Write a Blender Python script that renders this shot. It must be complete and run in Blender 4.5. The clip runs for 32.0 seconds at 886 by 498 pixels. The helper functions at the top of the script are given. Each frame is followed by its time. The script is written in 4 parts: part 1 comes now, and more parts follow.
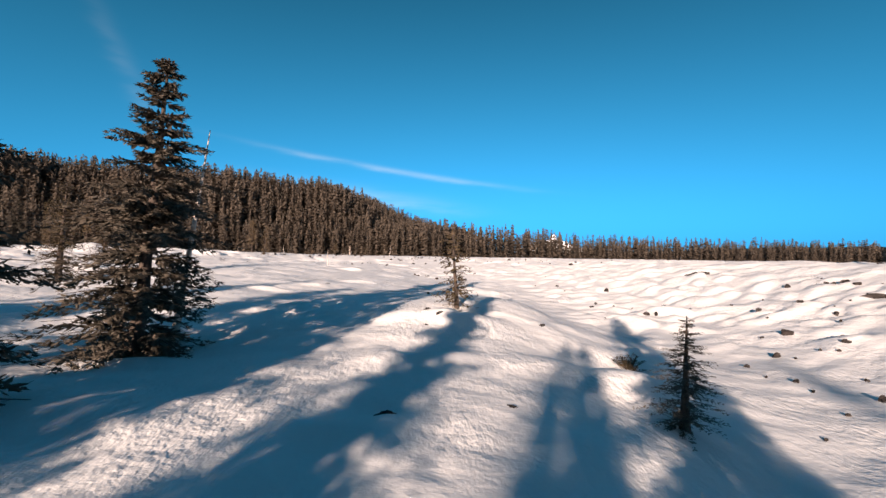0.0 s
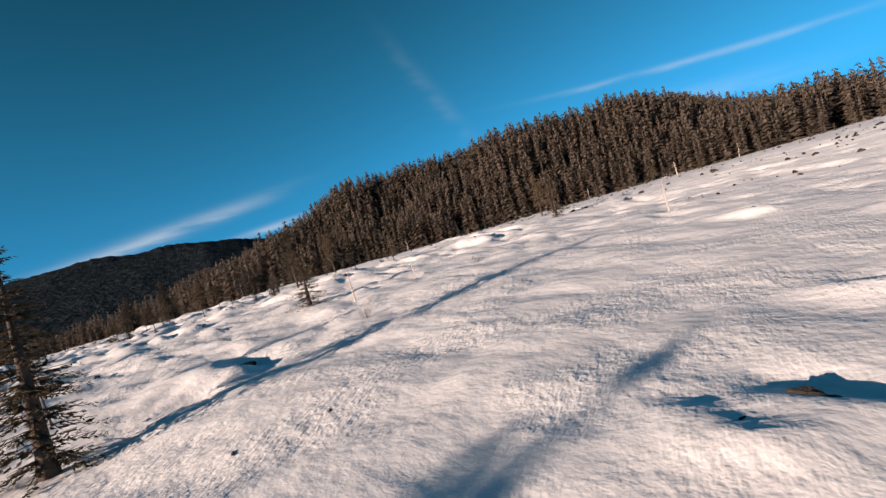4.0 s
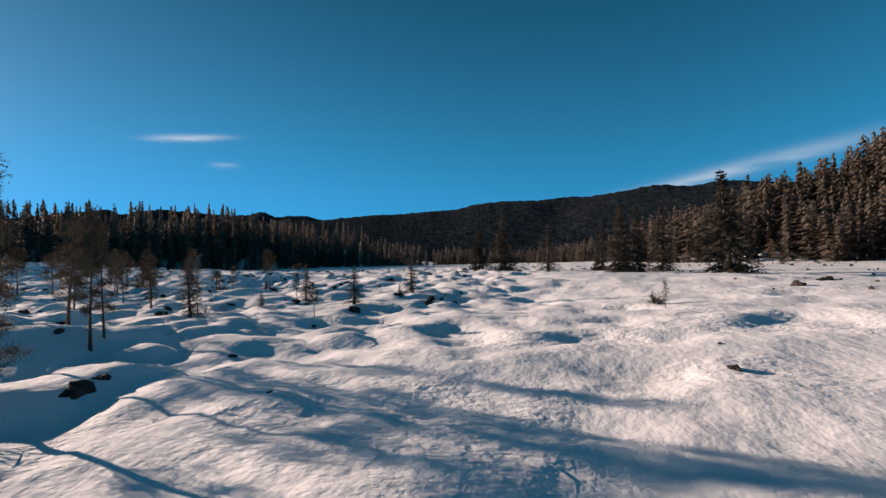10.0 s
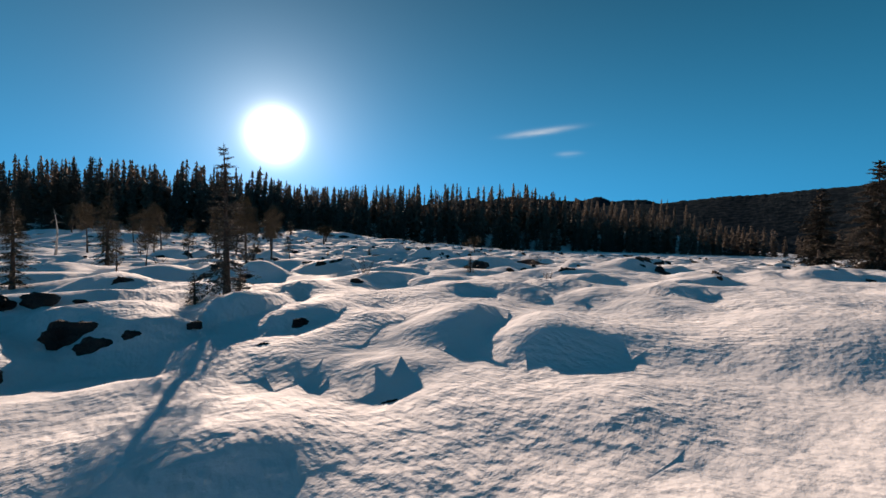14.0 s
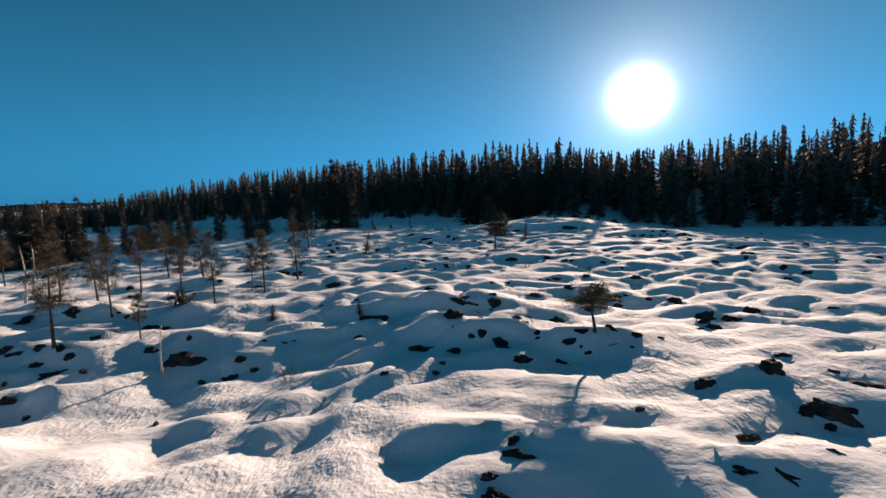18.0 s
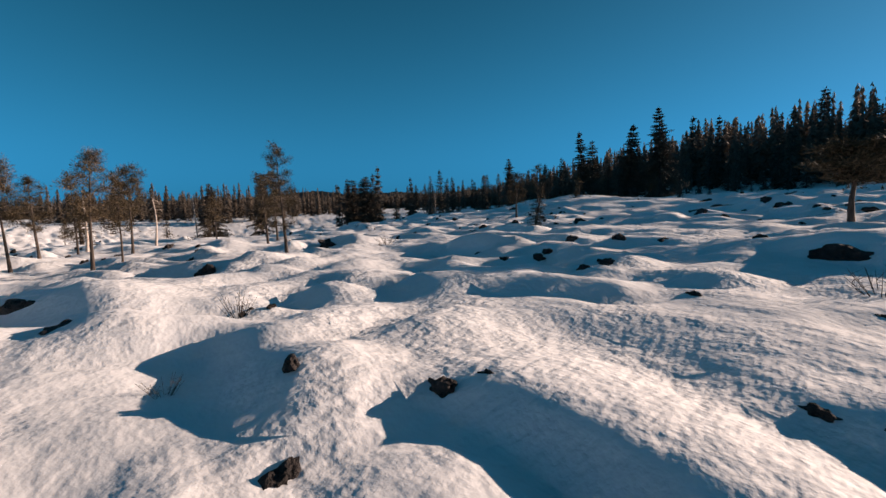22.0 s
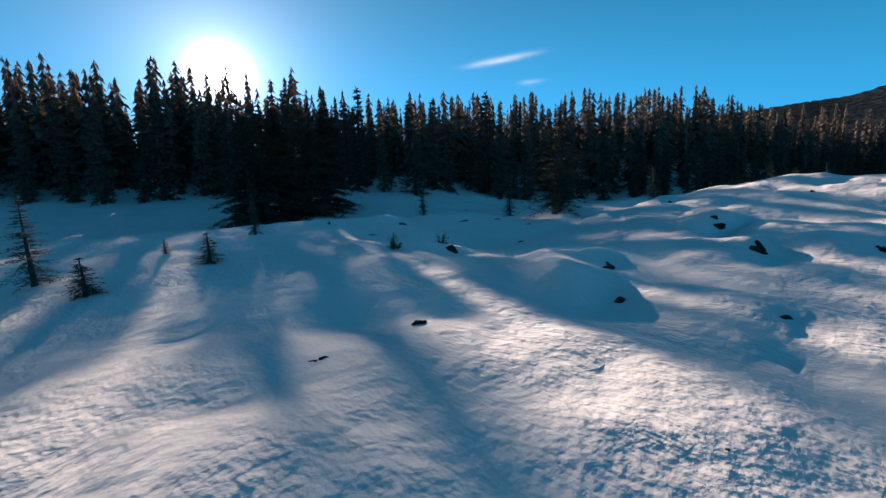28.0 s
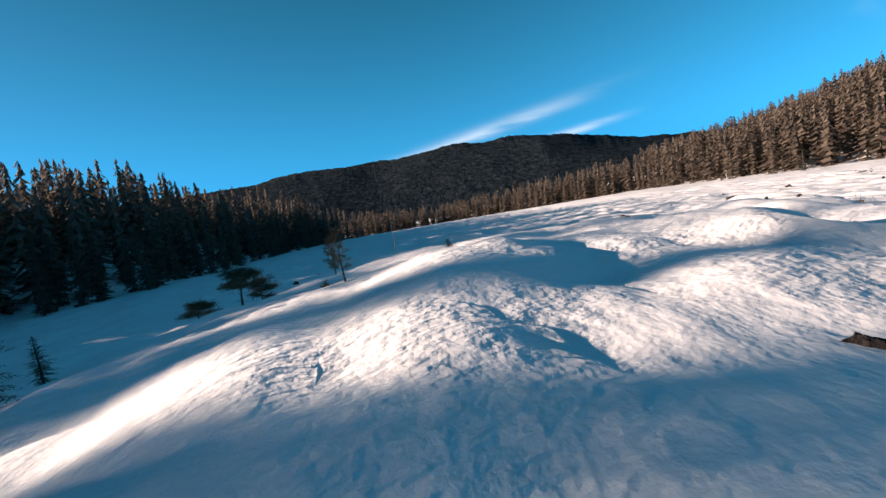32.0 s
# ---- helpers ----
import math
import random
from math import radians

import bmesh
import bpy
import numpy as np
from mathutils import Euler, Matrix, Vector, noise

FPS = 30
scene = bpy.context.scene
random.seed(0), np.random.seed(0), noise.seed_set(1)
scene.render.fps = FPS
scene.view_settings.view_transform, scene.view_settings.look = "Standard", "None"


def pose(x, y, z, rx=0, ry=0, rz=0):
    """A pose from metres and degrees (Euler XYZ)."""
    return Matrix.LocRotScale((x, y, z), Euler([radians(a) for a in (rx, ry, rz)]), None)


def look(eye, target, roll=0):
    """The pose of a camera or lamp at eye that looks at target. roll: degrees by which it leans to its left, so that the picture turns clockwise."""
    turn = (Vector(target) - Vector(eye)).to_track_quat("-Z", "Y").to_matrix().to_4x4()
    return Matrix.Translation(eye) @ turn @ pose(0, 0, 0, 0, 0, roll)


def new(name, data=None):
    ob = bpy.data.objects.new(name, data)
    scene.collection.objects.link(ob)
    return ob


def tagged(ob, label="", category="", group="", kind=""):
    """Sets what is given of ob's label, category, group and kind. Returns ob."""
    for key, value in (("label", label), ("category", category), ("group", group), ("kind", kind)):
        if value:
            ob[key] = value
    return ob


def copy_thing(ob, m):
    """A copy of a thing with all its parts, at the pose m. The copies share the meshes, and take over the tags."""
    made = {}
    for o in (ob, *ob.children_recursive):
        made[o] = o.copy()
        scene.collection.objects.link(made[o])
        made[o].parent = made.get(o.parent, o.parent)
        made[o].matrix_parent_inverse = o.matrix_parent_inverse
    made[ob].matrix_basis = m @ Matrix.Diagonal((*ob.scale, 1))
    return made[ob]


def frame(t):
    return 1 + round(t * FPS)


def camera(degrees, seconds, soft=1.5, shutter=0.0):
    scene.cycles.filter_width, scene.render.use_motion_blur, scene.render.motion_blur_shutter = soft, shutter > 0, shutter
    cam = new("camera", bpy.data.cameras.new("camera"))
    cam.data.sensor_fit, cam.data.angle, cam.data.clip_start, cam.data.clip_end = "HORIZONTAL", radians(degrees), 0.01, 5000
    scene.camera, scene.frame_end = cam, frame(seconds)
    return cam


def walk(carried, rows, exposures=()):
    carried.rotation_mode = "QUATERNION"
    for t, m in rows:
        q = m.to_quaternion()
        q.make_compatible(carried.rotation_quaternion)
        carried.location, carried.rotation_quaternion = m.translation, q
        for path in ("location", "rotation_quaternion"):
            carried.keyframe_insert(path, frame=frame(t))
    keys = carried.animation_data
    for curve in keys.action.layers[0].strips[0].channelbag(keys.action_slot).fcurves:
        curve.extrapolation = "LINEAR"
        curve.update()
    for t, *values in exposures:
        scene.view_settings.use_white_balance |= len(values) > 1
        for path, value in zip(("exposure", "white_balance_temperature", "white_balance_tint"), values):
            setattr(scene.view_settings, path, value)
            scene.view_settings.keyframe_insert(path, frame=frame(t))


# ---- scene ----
# ---- camera and light settings ----
cam = camera(89.0, 32.0, soft=1.5, shutter=0.0)
PATH = [
    (0, (0.866, 0.714, 4.087), (0.833, 2.713, 4.125), 1.0),
    (0.5, (3.267, 3.7, 4.279), (2.55, 5.566, 4.262), 2.2),
    (1, (4.266, 6.453, 4.734), (3.079, 8.061, 4.655), 1.0),
    (1.5, (4.15, 9.114, 5.178), (2.725, 10.511, 5.06), -2.8),
    (2, (3.012, 12.118, 5.443), (1.516, 13.438, 5.308), -7.9),
    (2.5, (0.988, 15.052, 5.931), (-0.48, 16.403, 5.786), -12.1),
    (3, (-2.28, 19.622, 5.655), (-3.671, 21.053, 5.531), -14.8),
    (3.5, (-5.26, 24.314, 5.493), (-6.579, 25.814, 5.395), -16.3),
    (4, (-8.087, 28.666, 5.375), (-9.372, 30.198, 5.327), -16.1),
    (4.5, (-11.371, 31.885, 5.492), (-12.623, 33.445, 5.499), -15.6),
    (6.5, (-18.656, 42.953, 6.421), (-20.003, 44.424, 6.574), -14.5),
    (7, (-20.829, 47.349, 6.289), (-22.308, 48.68, 6.485), -12.6),
    (7.5, (-22.814, 51.533, 6.428), (-24.43, 52.691, 6.647), -9.7),
    (8, (-24.762, 55.66, 6.408), (-26.536, 56.558, 6.628), -6.1),
    (8.5, (-27.007, 59.873, 6.38), (-28.933, 60.377, 6.576), -2.6),
    (9, (-29.942, 63.133, 6.438), (-31.933, 63.26, 6.576), -0.5),
    (9.5, (-32.257, 65.438, 6.475), (-34.247, 65.261, 6.573), -0.2),
    (10, (-35.305, 67.265, 6.48), (-37.25, 66.804, 6.526), -1.5),
    (10.5, (-38.055, 68.226, 6.252), (-39.952, 67.593, 6.266), -1.8),
    (11, (-41.085, 69.097, 5.952), (-42.917, 68.296, 5.94), -2.0),
    (11.5, (-44.227, 69.967, 5.819), (-45.97, 68.986, 5.779), -2.2),
    (12, (-47.283, 70.369, 5.62), (-48.933, 69.239, 5.577), -1.8),
    (12.5, (-50.081, 70.252, 5.564), (-51.651, 69.015, 5.521), -1.5),
    (13, (-54.399, 69.259, 5.4), (-55.872, 67.907, 5.375), -1.9),
    (13.5, (-57.422, 68.906, 5.454), (-58.756, 67.416, 5.431), -0.9),
    (14, (-60.161, 68.56, 5.613), (-61.327, 66.936, 5.595), 1.3),
    (14.5, (-62.839, 68.439, 5.928), (-63.778, 66.674, 5.919), 4.5),
    (15, (-65.48, 67.235, 6.468), (-66.267, 65.396, 6.438), 7.3),
    (15.5, (-67.651, 67.222, 7.295), (-68.257, 65.317, 7.23), 10.3),
    (17.5, (-81.374, 53.884, 8.794), (-81.334, 51.888, 8.669), -1.7),
    (18, (-84.675, 50.243, 8.827), (-84.383, 48.271, 8.664), -1.4),
    (18.5, (-87.367, 46.759, 8.306), (-86.787, 44.852, 8.144), 0.3),
    (19, (-89.808, 42.867, 7.987), (-88.887, 41.103, 7.787), 1.2),
    (19.5, (-91.05, 39.208, 7.298), (-89.854, 37.619, 7.093), 2.5),
    (20, (-91.363, 36.348, 6.932), (-89.975, 34.925, 6.716), 3.3),
    (20.5, (-91.054, 33.766, 6.619), (-89.539, 32.478, 6.408), 2.6),
    (21, (-90.541, 31.27, 6.425), (-88.949, 30.076, 6.222), 0.9),
    (21.5, (-89.172, 28.46, 6.202), (-87.545, 27.313, 6.004), -0.2),
    (22, (-87.634, 26.049, 6.17), (-85.998, 24.914, 5.976), -1.6),
    (22.5, (-86.2, 23.869, 6.366), (-84.583, 22.709, 6.171), -3.3),
    (23, (-83.314, 20.693, 6.568), (-81.737, 19.479, 6.37), -5.2),
    (23.5, (-81.256, 18.273, 6.872), (-79.714, 17.015, 6.667), -6.3),
    (24, (-79.192, 15.692, 7.172), (-77.68, 14.401, 6.954), -6.9),
    (24.5, (-77.151, 13.176, 7.541), (-75.675, 11.849, 7.295), -6.1),
    (26.5, (-66.04, 0.888, 8.319), (-65.421, -0.989, 8.014), -0.3),
    (27, (-64.807, -3.23, 8.338), (-64.672, -5.199, 8.018), 0.0),
    (27.5, (-63.235, -6.975, 8.442), (-63.818, -8.858, 8.104), -1.4),
    (28, (-62.708, -10.36, 8.109), (-63.968, -11.886, 7.819), -2.4),
    (28.5, (-62.336, -13.345, 8.091), (-64.068, -14.306, 7.809), -4.1),
    (29, (-63.078, -16.236, 8.744), (-64.996, -16.661, 8.366), -7.2),
    (29.5, (-65.065, -18.26, 9.529), (-67.007, -18.324, 9.057), -10.7),
    (30, (-68.416, -18.951, 9.478), (-70.353, -18.797, 9.001), -12.3),
    (30.5, (-71.456, -19.434, 9.192), (-73.387, -19.136, 8.761), -13.1),
    (31, (-74.882, -19.255, 8.88), (-76.81, -18.868, 8.515), -13.1),
    (31.5, (-78.688, -18.51, 8.649), (-80.625, -18.088, 8.382), -12.1),
    (32, (-82.34, -17.616, 8.436), (-84.288, -17.194, 8.268), -9.3),
]
walk(cam, [(t, look(eye, target, roll)) for t, eye, target, roll in PATH], exposures=[(0, 1.2, 6500, 10), (2, 1.25, 6500, 10), (3.2, 1.0, 6450, 10), (4.5, 0.9, 6450, 10), (9, 0.9, 6400, 10), (11, 0.95, 6400, 10), (12, 0.8, 6450, 10), (15, 0.9, 6650, 10), (18, 0.95, 6600, 10), (20, 0.85, 6500, 10), (24, 0.92, 6500, 10), (27, 1.35, 6450, 10), (29, 1.6, 6250, 10), (30, 1.85, 6400, 10), (31, 1.85, 6400, 10), (32, 1.55, 6450, 10)])
SKY_STRENGTH, SUN_POWER = 0.075, 4.5
SUN_COLOR = (1.0, 0.75, 0.60)
SKY_TINT, SKY_DEPTH = (0.055, 0.50, 0.89), (0.90, 0.88, 0.95)
CLOUD_LIGHT = 6.5
# azimuth, elevation, half length, half thickness, tilt, strength
CLOUDS = ((132.5, 14.0, 4.2, 0.4, -6, 0.55), (129, 11.3, 1.6, 0.35, 0, 0.25), (71, 8.6, 13, 0.9, -9, 0.38), (60, 6.8, 6, 0.5, -6, 0.35),
          (8, 10.8, 16, 0.4, 7, 0.26), (12, 7.5, 14, 1.3, 6, 0.2), (36, 17.5, 4, 2.4, 60, 0.05))

# ---- world, sun, exposure ----
SUN_AZ, SUN_EL = radians(165.0), radians(12.4)      # azimuth turned to the left from +y
sun_way = Vector((-math.sin(SUN_AZ) * math.cos(SUN_EL), math.cos(SUN_AZ) * math.cos(SUN_EL), math.sin(SUN_EL)))

world = bpy.data.worlds.new("winter_sky")
scene.world = world
world.use_nodes = True
wn, wl = world.node_tree.nodes, world.node_tree.links
wn.clear()


def wmath(op, a, b=None, c=None, clamp=False):
    n = wn.new("ShaderNodeMath")
    n.operation, n.use_clamp = op, clamp
    for i, v in enumerate((a, b, c)):
        if v is None:
            continue
        if isinstance(v, (int, float)):
            n.inputs[i].default_value = v
        else:
            wl.new(v, n.inputs[i])
    return n.outputs[0]


sky = wn.new("ShaderNodeTexSky")
sky.sky_type = "NISHITA"
sky.sun_disc = False
sky.sun_elevation, sky.sun_rotation = SUN_EL, -SUN_AZ
sky.altitude, sky.air_density, sky.dust_density, sky.ozone_density = 900, 1.0, 0.25, 3.0
bands = wn.new("ShaderNodeSeparateColor")
tint = wn.new("ShaderNodeCombineColor")
wl.new(sky.outputs[0], bands.inputs[0])
# sky brightness scaled by hand: north a little lighter than south, darker overhead
lean_to = wn.new("ShaderNodeVectorMath")
lean_to.operation = "DOT_PRODUCT"
toward = wn.new("ShaderNodeTexCoord")
wl.new(toward.outputs["Generated"], lean_to.inputs[0])
lean_to.inputs[1].default_value = (-0.3, 0.95, 0)
lifted = wn.new("ShaderNodeSeparateXYZ")
wl.new(toward.outputs["Generated"], lifted.inputs[0])
deepening = wmath("MULTIPLY_ADD", wmath("MAXIMUM", lifted.outputs[2], 0.0), -1.15, 1.12)
brighter = wmath("MULTIPLY", wmath("MULTIPLY_ADD", lean_to.outputs["Value"], 0.2, 1.0), wmath("MAXIMUM", deepening, 0.34))
for i in range(3):
    wl.new(wmath("MULTIPLY", wmath("MULTIPLY", wmath("POWER", bands.outputs[2], SKY_DEPTH[i]), SKY_TINT[i]), brighter), tint.inputs[i])
coord = wn.new("ShaderNodeTexCoord")
split = wn.new("ShaderNodeSeparateXYZ")
wl.new(coord.outputs["Generated"], split.inputs[0])
az = wmath("ARCTAN2", wmath("MULTIPLY", split.outputs[0], -1), split.outputs[1])
el = wmath("ARCSINE", split.outputs[2])
wisp = wn.new("ShaderNodeTexNoise")
wisp.inputs["Scale"].default_value, wisp.inputs["Detail"].default_value = 1.0, 5
stretch = wn.new("ShaderNodeCombineXYZ")
wl.new(wmath("MULTIPLY", az, 7.0), stretch.inputs[0])
wl.new(wmath("MULTIPLY", el, 38.0), stretch.inputs[1])
wl.new(stretch.outputs[0], wisp.inputs["Vector"])


def cloud(az0, el0, long, thick, tilt, strength):
    """A wisp of cirrus: a long soft streak about a direction, in degrees."""
    da = wmath("SUBTRACT", az, radians(az0))
    de = wmath("SUBTRACT", wmath("SUBTRACT", el, radians(el0)), wmath("MULTIPLY", da, math.tan(radians(tilt))))
    de = wmath("ADD", de, wmath("MULTIPLY", wmath("SUBTRACT", wisp.outputs[0], 0.5), radians(thick) * 1.6))
    u, v = wmath("DIVIDE", da, radians(long)), wmath("DIVIDE", de, radians(thick))
    r2 = wmath("ADD", wmath("POWER", wmath("ABSOLUTE", u), 2.5), wmath("MULTIPLY", v, v))
    body = wmath("EXPONENT", wmath("MULTIPLY", r2, -1.6))
    grain = wmath("MULTIPLY_ADD", wisp.outputs[0], 2.6, -0.55, clamp=True)
    return wmath("MULTIPLY", wmath("MULTIPLY", body, grain), strength)


veil = None
for streak in CLOUDS:
    one = cloud(*streak)
    veil = one if veil is None else wmath("MAXIMUM", veil, one)
veil = wmath("MULTIPLY", veil, 1.0, clamp=True)
mist = wn.new("ShaderNodeMix")
mist.data_type = "RGBA"
wl.new(veil, mist.inputs[0])
wl.new(tint.outputs[0], mist.inputs[6])
mist.inputs[7].default_value = (CLOUD_LIGHT, CLOUD_LIGHT * 0.97, CLOUD_LIGHT * 0.96, 1)
# the sun itself, with a glow painted about it in place of camera bloom
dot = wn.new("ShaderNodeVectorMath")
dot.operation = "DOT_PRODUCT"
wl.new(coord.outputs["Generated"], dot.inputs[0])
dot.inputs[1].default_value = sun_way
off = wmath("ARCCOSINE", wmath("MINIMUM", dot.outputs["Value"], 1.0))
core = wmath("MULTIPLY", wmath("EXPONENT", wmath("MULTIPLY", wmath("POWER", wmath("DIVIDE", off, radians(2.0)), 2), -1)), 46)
bloom = wmath("MULTIPLY", wmath("EXPONENT", wmath("DIVIDE", off, -radians(4.0))), 7)
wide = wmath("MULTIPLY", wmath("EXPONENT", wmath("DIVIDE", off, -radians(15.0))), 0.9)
glow = wmath("ADD", wmath("ADD", core, bloom), wide)
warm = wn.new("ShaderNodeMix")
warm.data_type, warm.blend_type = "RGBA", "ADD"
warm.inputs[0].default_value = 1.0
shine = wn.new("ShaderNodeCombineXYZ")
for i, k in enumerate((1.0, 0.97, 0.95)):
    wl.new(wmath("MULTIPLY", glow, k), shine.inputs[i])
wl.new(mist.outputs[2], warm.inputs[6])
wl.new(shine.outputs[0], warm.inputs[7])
back = wn.new("ShaderNodeBackground")
back.inputs[1].default_value = SKY_STRENGTH
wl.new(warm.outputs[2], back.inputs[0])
outw = wn.new("ShaderNodeOutputWorld")
wl.new(back.outputs[0], outw.inputs[0])

lamp = bpy.data.lights.new("sun", "SUN")
lamp.energy, lamp.angle, lamp.color = SUN_POWER, radians(0.55), SUN_COLOR
sun = new("sun", lamp)
sun.matrix_world = look((0, 0, 80), tuple(Vector((0, 0, 80)) - sun_way))


# ---- materials ----
def material(name, rough=0.8):
    m = bpy.data.materials.new(name)
    m.use_nodes = True
    n, l = m.node_tree.nodes, m.node_tree.links
    b = n["Principled BSDF"]
    b.inputs["Roughness"].default_value = rough
    return m, n, l, b


def noise_node(n, l, scale, detail=3.0, coords="Object", stretch=None, rough=0.55):
    t = n.new("ShaderNodeTexNoise")
    t.inputs["Scale"].default_value, t.inputs["Detail"].default_value = scale, detail
    t.inputs["Roughness"].default_value = rough
    c = n.new("ShaderNodeTexCoord")
    if stretch:
        mp = n.new("ShaderNodeMapping")
        mp.inputs["Scale"].default_value = stretch[:3]
        mp.inputs["Rotation"].default_value = (0, 0, stretch[3])
        l.new(c.outputs[coords], mp.inputs[0])
        l.new(mp.outputs[0], t.inputs["Vector"])
    else:
        l.new(c.outputs[coords], t.inputs["Vector"])
    return t.outputs[0]


def ramp(n, l, fac, stops):
    r = n.new("ShaderNodeValToRGB")
    e = r.color_ramp.elements
    while len(e) < len(stops):
        e.new(0.5)
    for k, (at, c) in zip(e, stops):
        k.position, k.color = at, (*c, 1)
    l.new(fac, r.inputs[0])
    return r.outputs[0]


def bump(n, l, b, heights, strength=1.0):
    """heights: (noise output, metres) pairs added together."""
    total = None
    for out, metres in heights:
        s = n.new("ShaderNodeMath")
        s.operation = "MULTIPLY"
        s.inputs[1].default_value = metres
        l.new(out, s.inputs[0])
        if total is None:
            total = s.outputs[0]
        else:
            a = n.new("ShaderNodeMath")
            a.operation = "ADD"
            l.new(total, a.inputs[0])
            l.new(s.outputs[0], a.inputs[1])
            total = a.outputs[0]
    bm_ = n.new("ShaderNodeBump")
    bm_.inputs["Strength"].default_value, bm_.inputs["Distance"].default_value = strength, 1.0
    l.new(total, bm_.inputs["Height"])
    l.new(bm_.outputs[0], b.inputs["Normal"])


def product(n, l, a, b_):
    s = n.new("ShaderNodeMath")
    s.operation = "MULTIPLY"
    l.new(a, s.inputs[0])
    l.new(b_, s.inputs[1])
    return s.outputs[0]


def make_snow():
    """Packed snow: wind ripples in stretches, smooth drifts between, fine grain all over."""
    m, n, l, b = material("wind_packed_snow", 0.85)
    b.inputs["Specular IOR Level"].default_value = 0.12
    l.new(ramp(n, l, noise_node(n, l, 0.35, 4), [(0.3, (0.80, 0.80, 0.81)), (0.7, (0.88, 0.88, 0.89))]), b.inputs["Base Color"])
    where = ramp(n, l, noise_node(n, l, 0.30, 3), [(0.40, (0.12, 0.12, 0.12)), (0.58, (1, 1, 1))])
    bump(n, l, b, [(noise_node(n, l, 1.9, 3, stretch=(1, 1.5, 1, 0.35)), 0.048),
                   (product(n, l, noise_node(n, l, 3.1, 2, stretch=(1.8, 0.8, 1, 0.5), rough=0.6), where), 0.074),
                   (product(n, l, noise_node(n, l, 10.5, 3, rough=0.6), where), 0.017),
                   (noise_node(n, l, 26, 2), 0.004)], 0.85)
    return m


def make_rock():
    m, n, l, b = material("dark_lava_rock", 0.92)
    b.inputs["Specular IOR Level"].default_value = 0.2
    l.new(ramp(n, l, noise_node(n, l, 3.0, 6), [(0.3, (0.012, 0.011, 0.011)), (0.55, (0.045, 0.038, 0.036)), (0.8, (0.11, 0.093, 0.086))]), b.inputs["Base Color"])
    bump(n, l, b, [(noise_node(n, l, 4, 6), 0.16), (noise_node(n, l, 22, 4), 0.03)], 1.0)
    return m


def make_bark(name, dark, light):
    m, n, l, b = material(name, 0.9)
    l.new(ramp(n, l, noise_node(n, l, 6, 5, stretch=(3, 3, 0.5, 0)), [(0.3, dark), (0.7, light)]), b.inputs["Base Color"])
    bump(n, l, b, [(noise_node(n, l, 14, 4, stretch=(3, 3, 0.4, 0)), 0.010)], 0.7)
    return m


def make_needles(name, dark, mid, light, through_light=0.0):
    m, n, l, b = material(name, 0.75)
    g = n.new("ShaderNodeNewGeometry")
    o = n.new("ShaderNodeObjectInfo")
    a = n.new("ShaderNodeMath")
    a.operation = "MULTIPLY_ADD"
    a.inputs[1].default_value = 0.65
    l.new(g.outputs["Random Per Island"], a.inputs[0])
    k = n.new("ShaderNodeMath")
    k.operation = "MULTIPLY"
    k.inputs[1].default_value = 0.35
    l.new(o.outputs["Random"], k.inputs[0])
    l.new(k.outputs[0], a.inputs[2])
    l.new(ramp(n, l, a.outputs[0], [(0.0, dark), (0.5, mid), (1.0, light)]), b.inputs["Base Color"])
    b.inputs["Specular IOR Level"].default_value = 0.2
    if through_light:
        t = n.new("ShaderNodeBsdfTranslucent")
        mix = n.new("ShaderNodeMixShader")
        mix.inputs[0].default_value = through_light
        l.new(b.inputs["Base Color"].links[0].from_socket, t.inputs[0])
        l.new(b.outputs[0], mix.inputs[1])
        l.new(t.outputs[0], mix.inputs[2])
        l.new(mix.outputs[0], n["Material Output"].inputs[0])
    return m


SNOW, ROCK = make_snow(), make_rock()
BARK = make_bark("conifer_bark", (0.03, 0.022, 0.018), (0.10, 0.075, 0.06))
GREY_WOOD = make_bark("weathered_grey_wood", (0.42, 0.35, 0.30), (0.62, 0.53, 0.46))
NEEDLE = make_needles("fir_needles", (0.036, 0.034, 0.027), (0.095, 0.083, 0.066), (0.19, 0.16, 0.13))
PINE_NEEDLE = make_needles("pine_needles", (0.034, 0.028, 0.016), (0.10, 0.076, 0.045), (0.20, 0.14, 0.085))
FOREST_NEEDLE = make_needles("forest_foliage", (0.080, 0.065, 0.052), (0.120, 0.097, 0.077), (0.165, 0.134, 0.105), 0.22)


def make_far_woods():
    m, n, l, b = material("hazed_wooded_slope", 1.0)
    b.inputs["Specular IOR Level"].default_value = 0.0
    # distance haze and backlit shade are mixed into these dark bluish tones
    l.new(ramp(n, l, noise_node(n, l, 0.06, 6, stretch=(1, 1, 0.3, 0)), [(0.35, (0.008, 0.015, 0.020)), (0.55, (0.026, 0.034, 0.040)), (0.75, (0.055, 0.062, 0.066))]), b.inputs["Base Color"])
    bump(n, l, b, [(noise_node(n, l, 0.11, 5), 7.0)], 0.7)
    return m


HAZED_WOODS = make_far_woods()


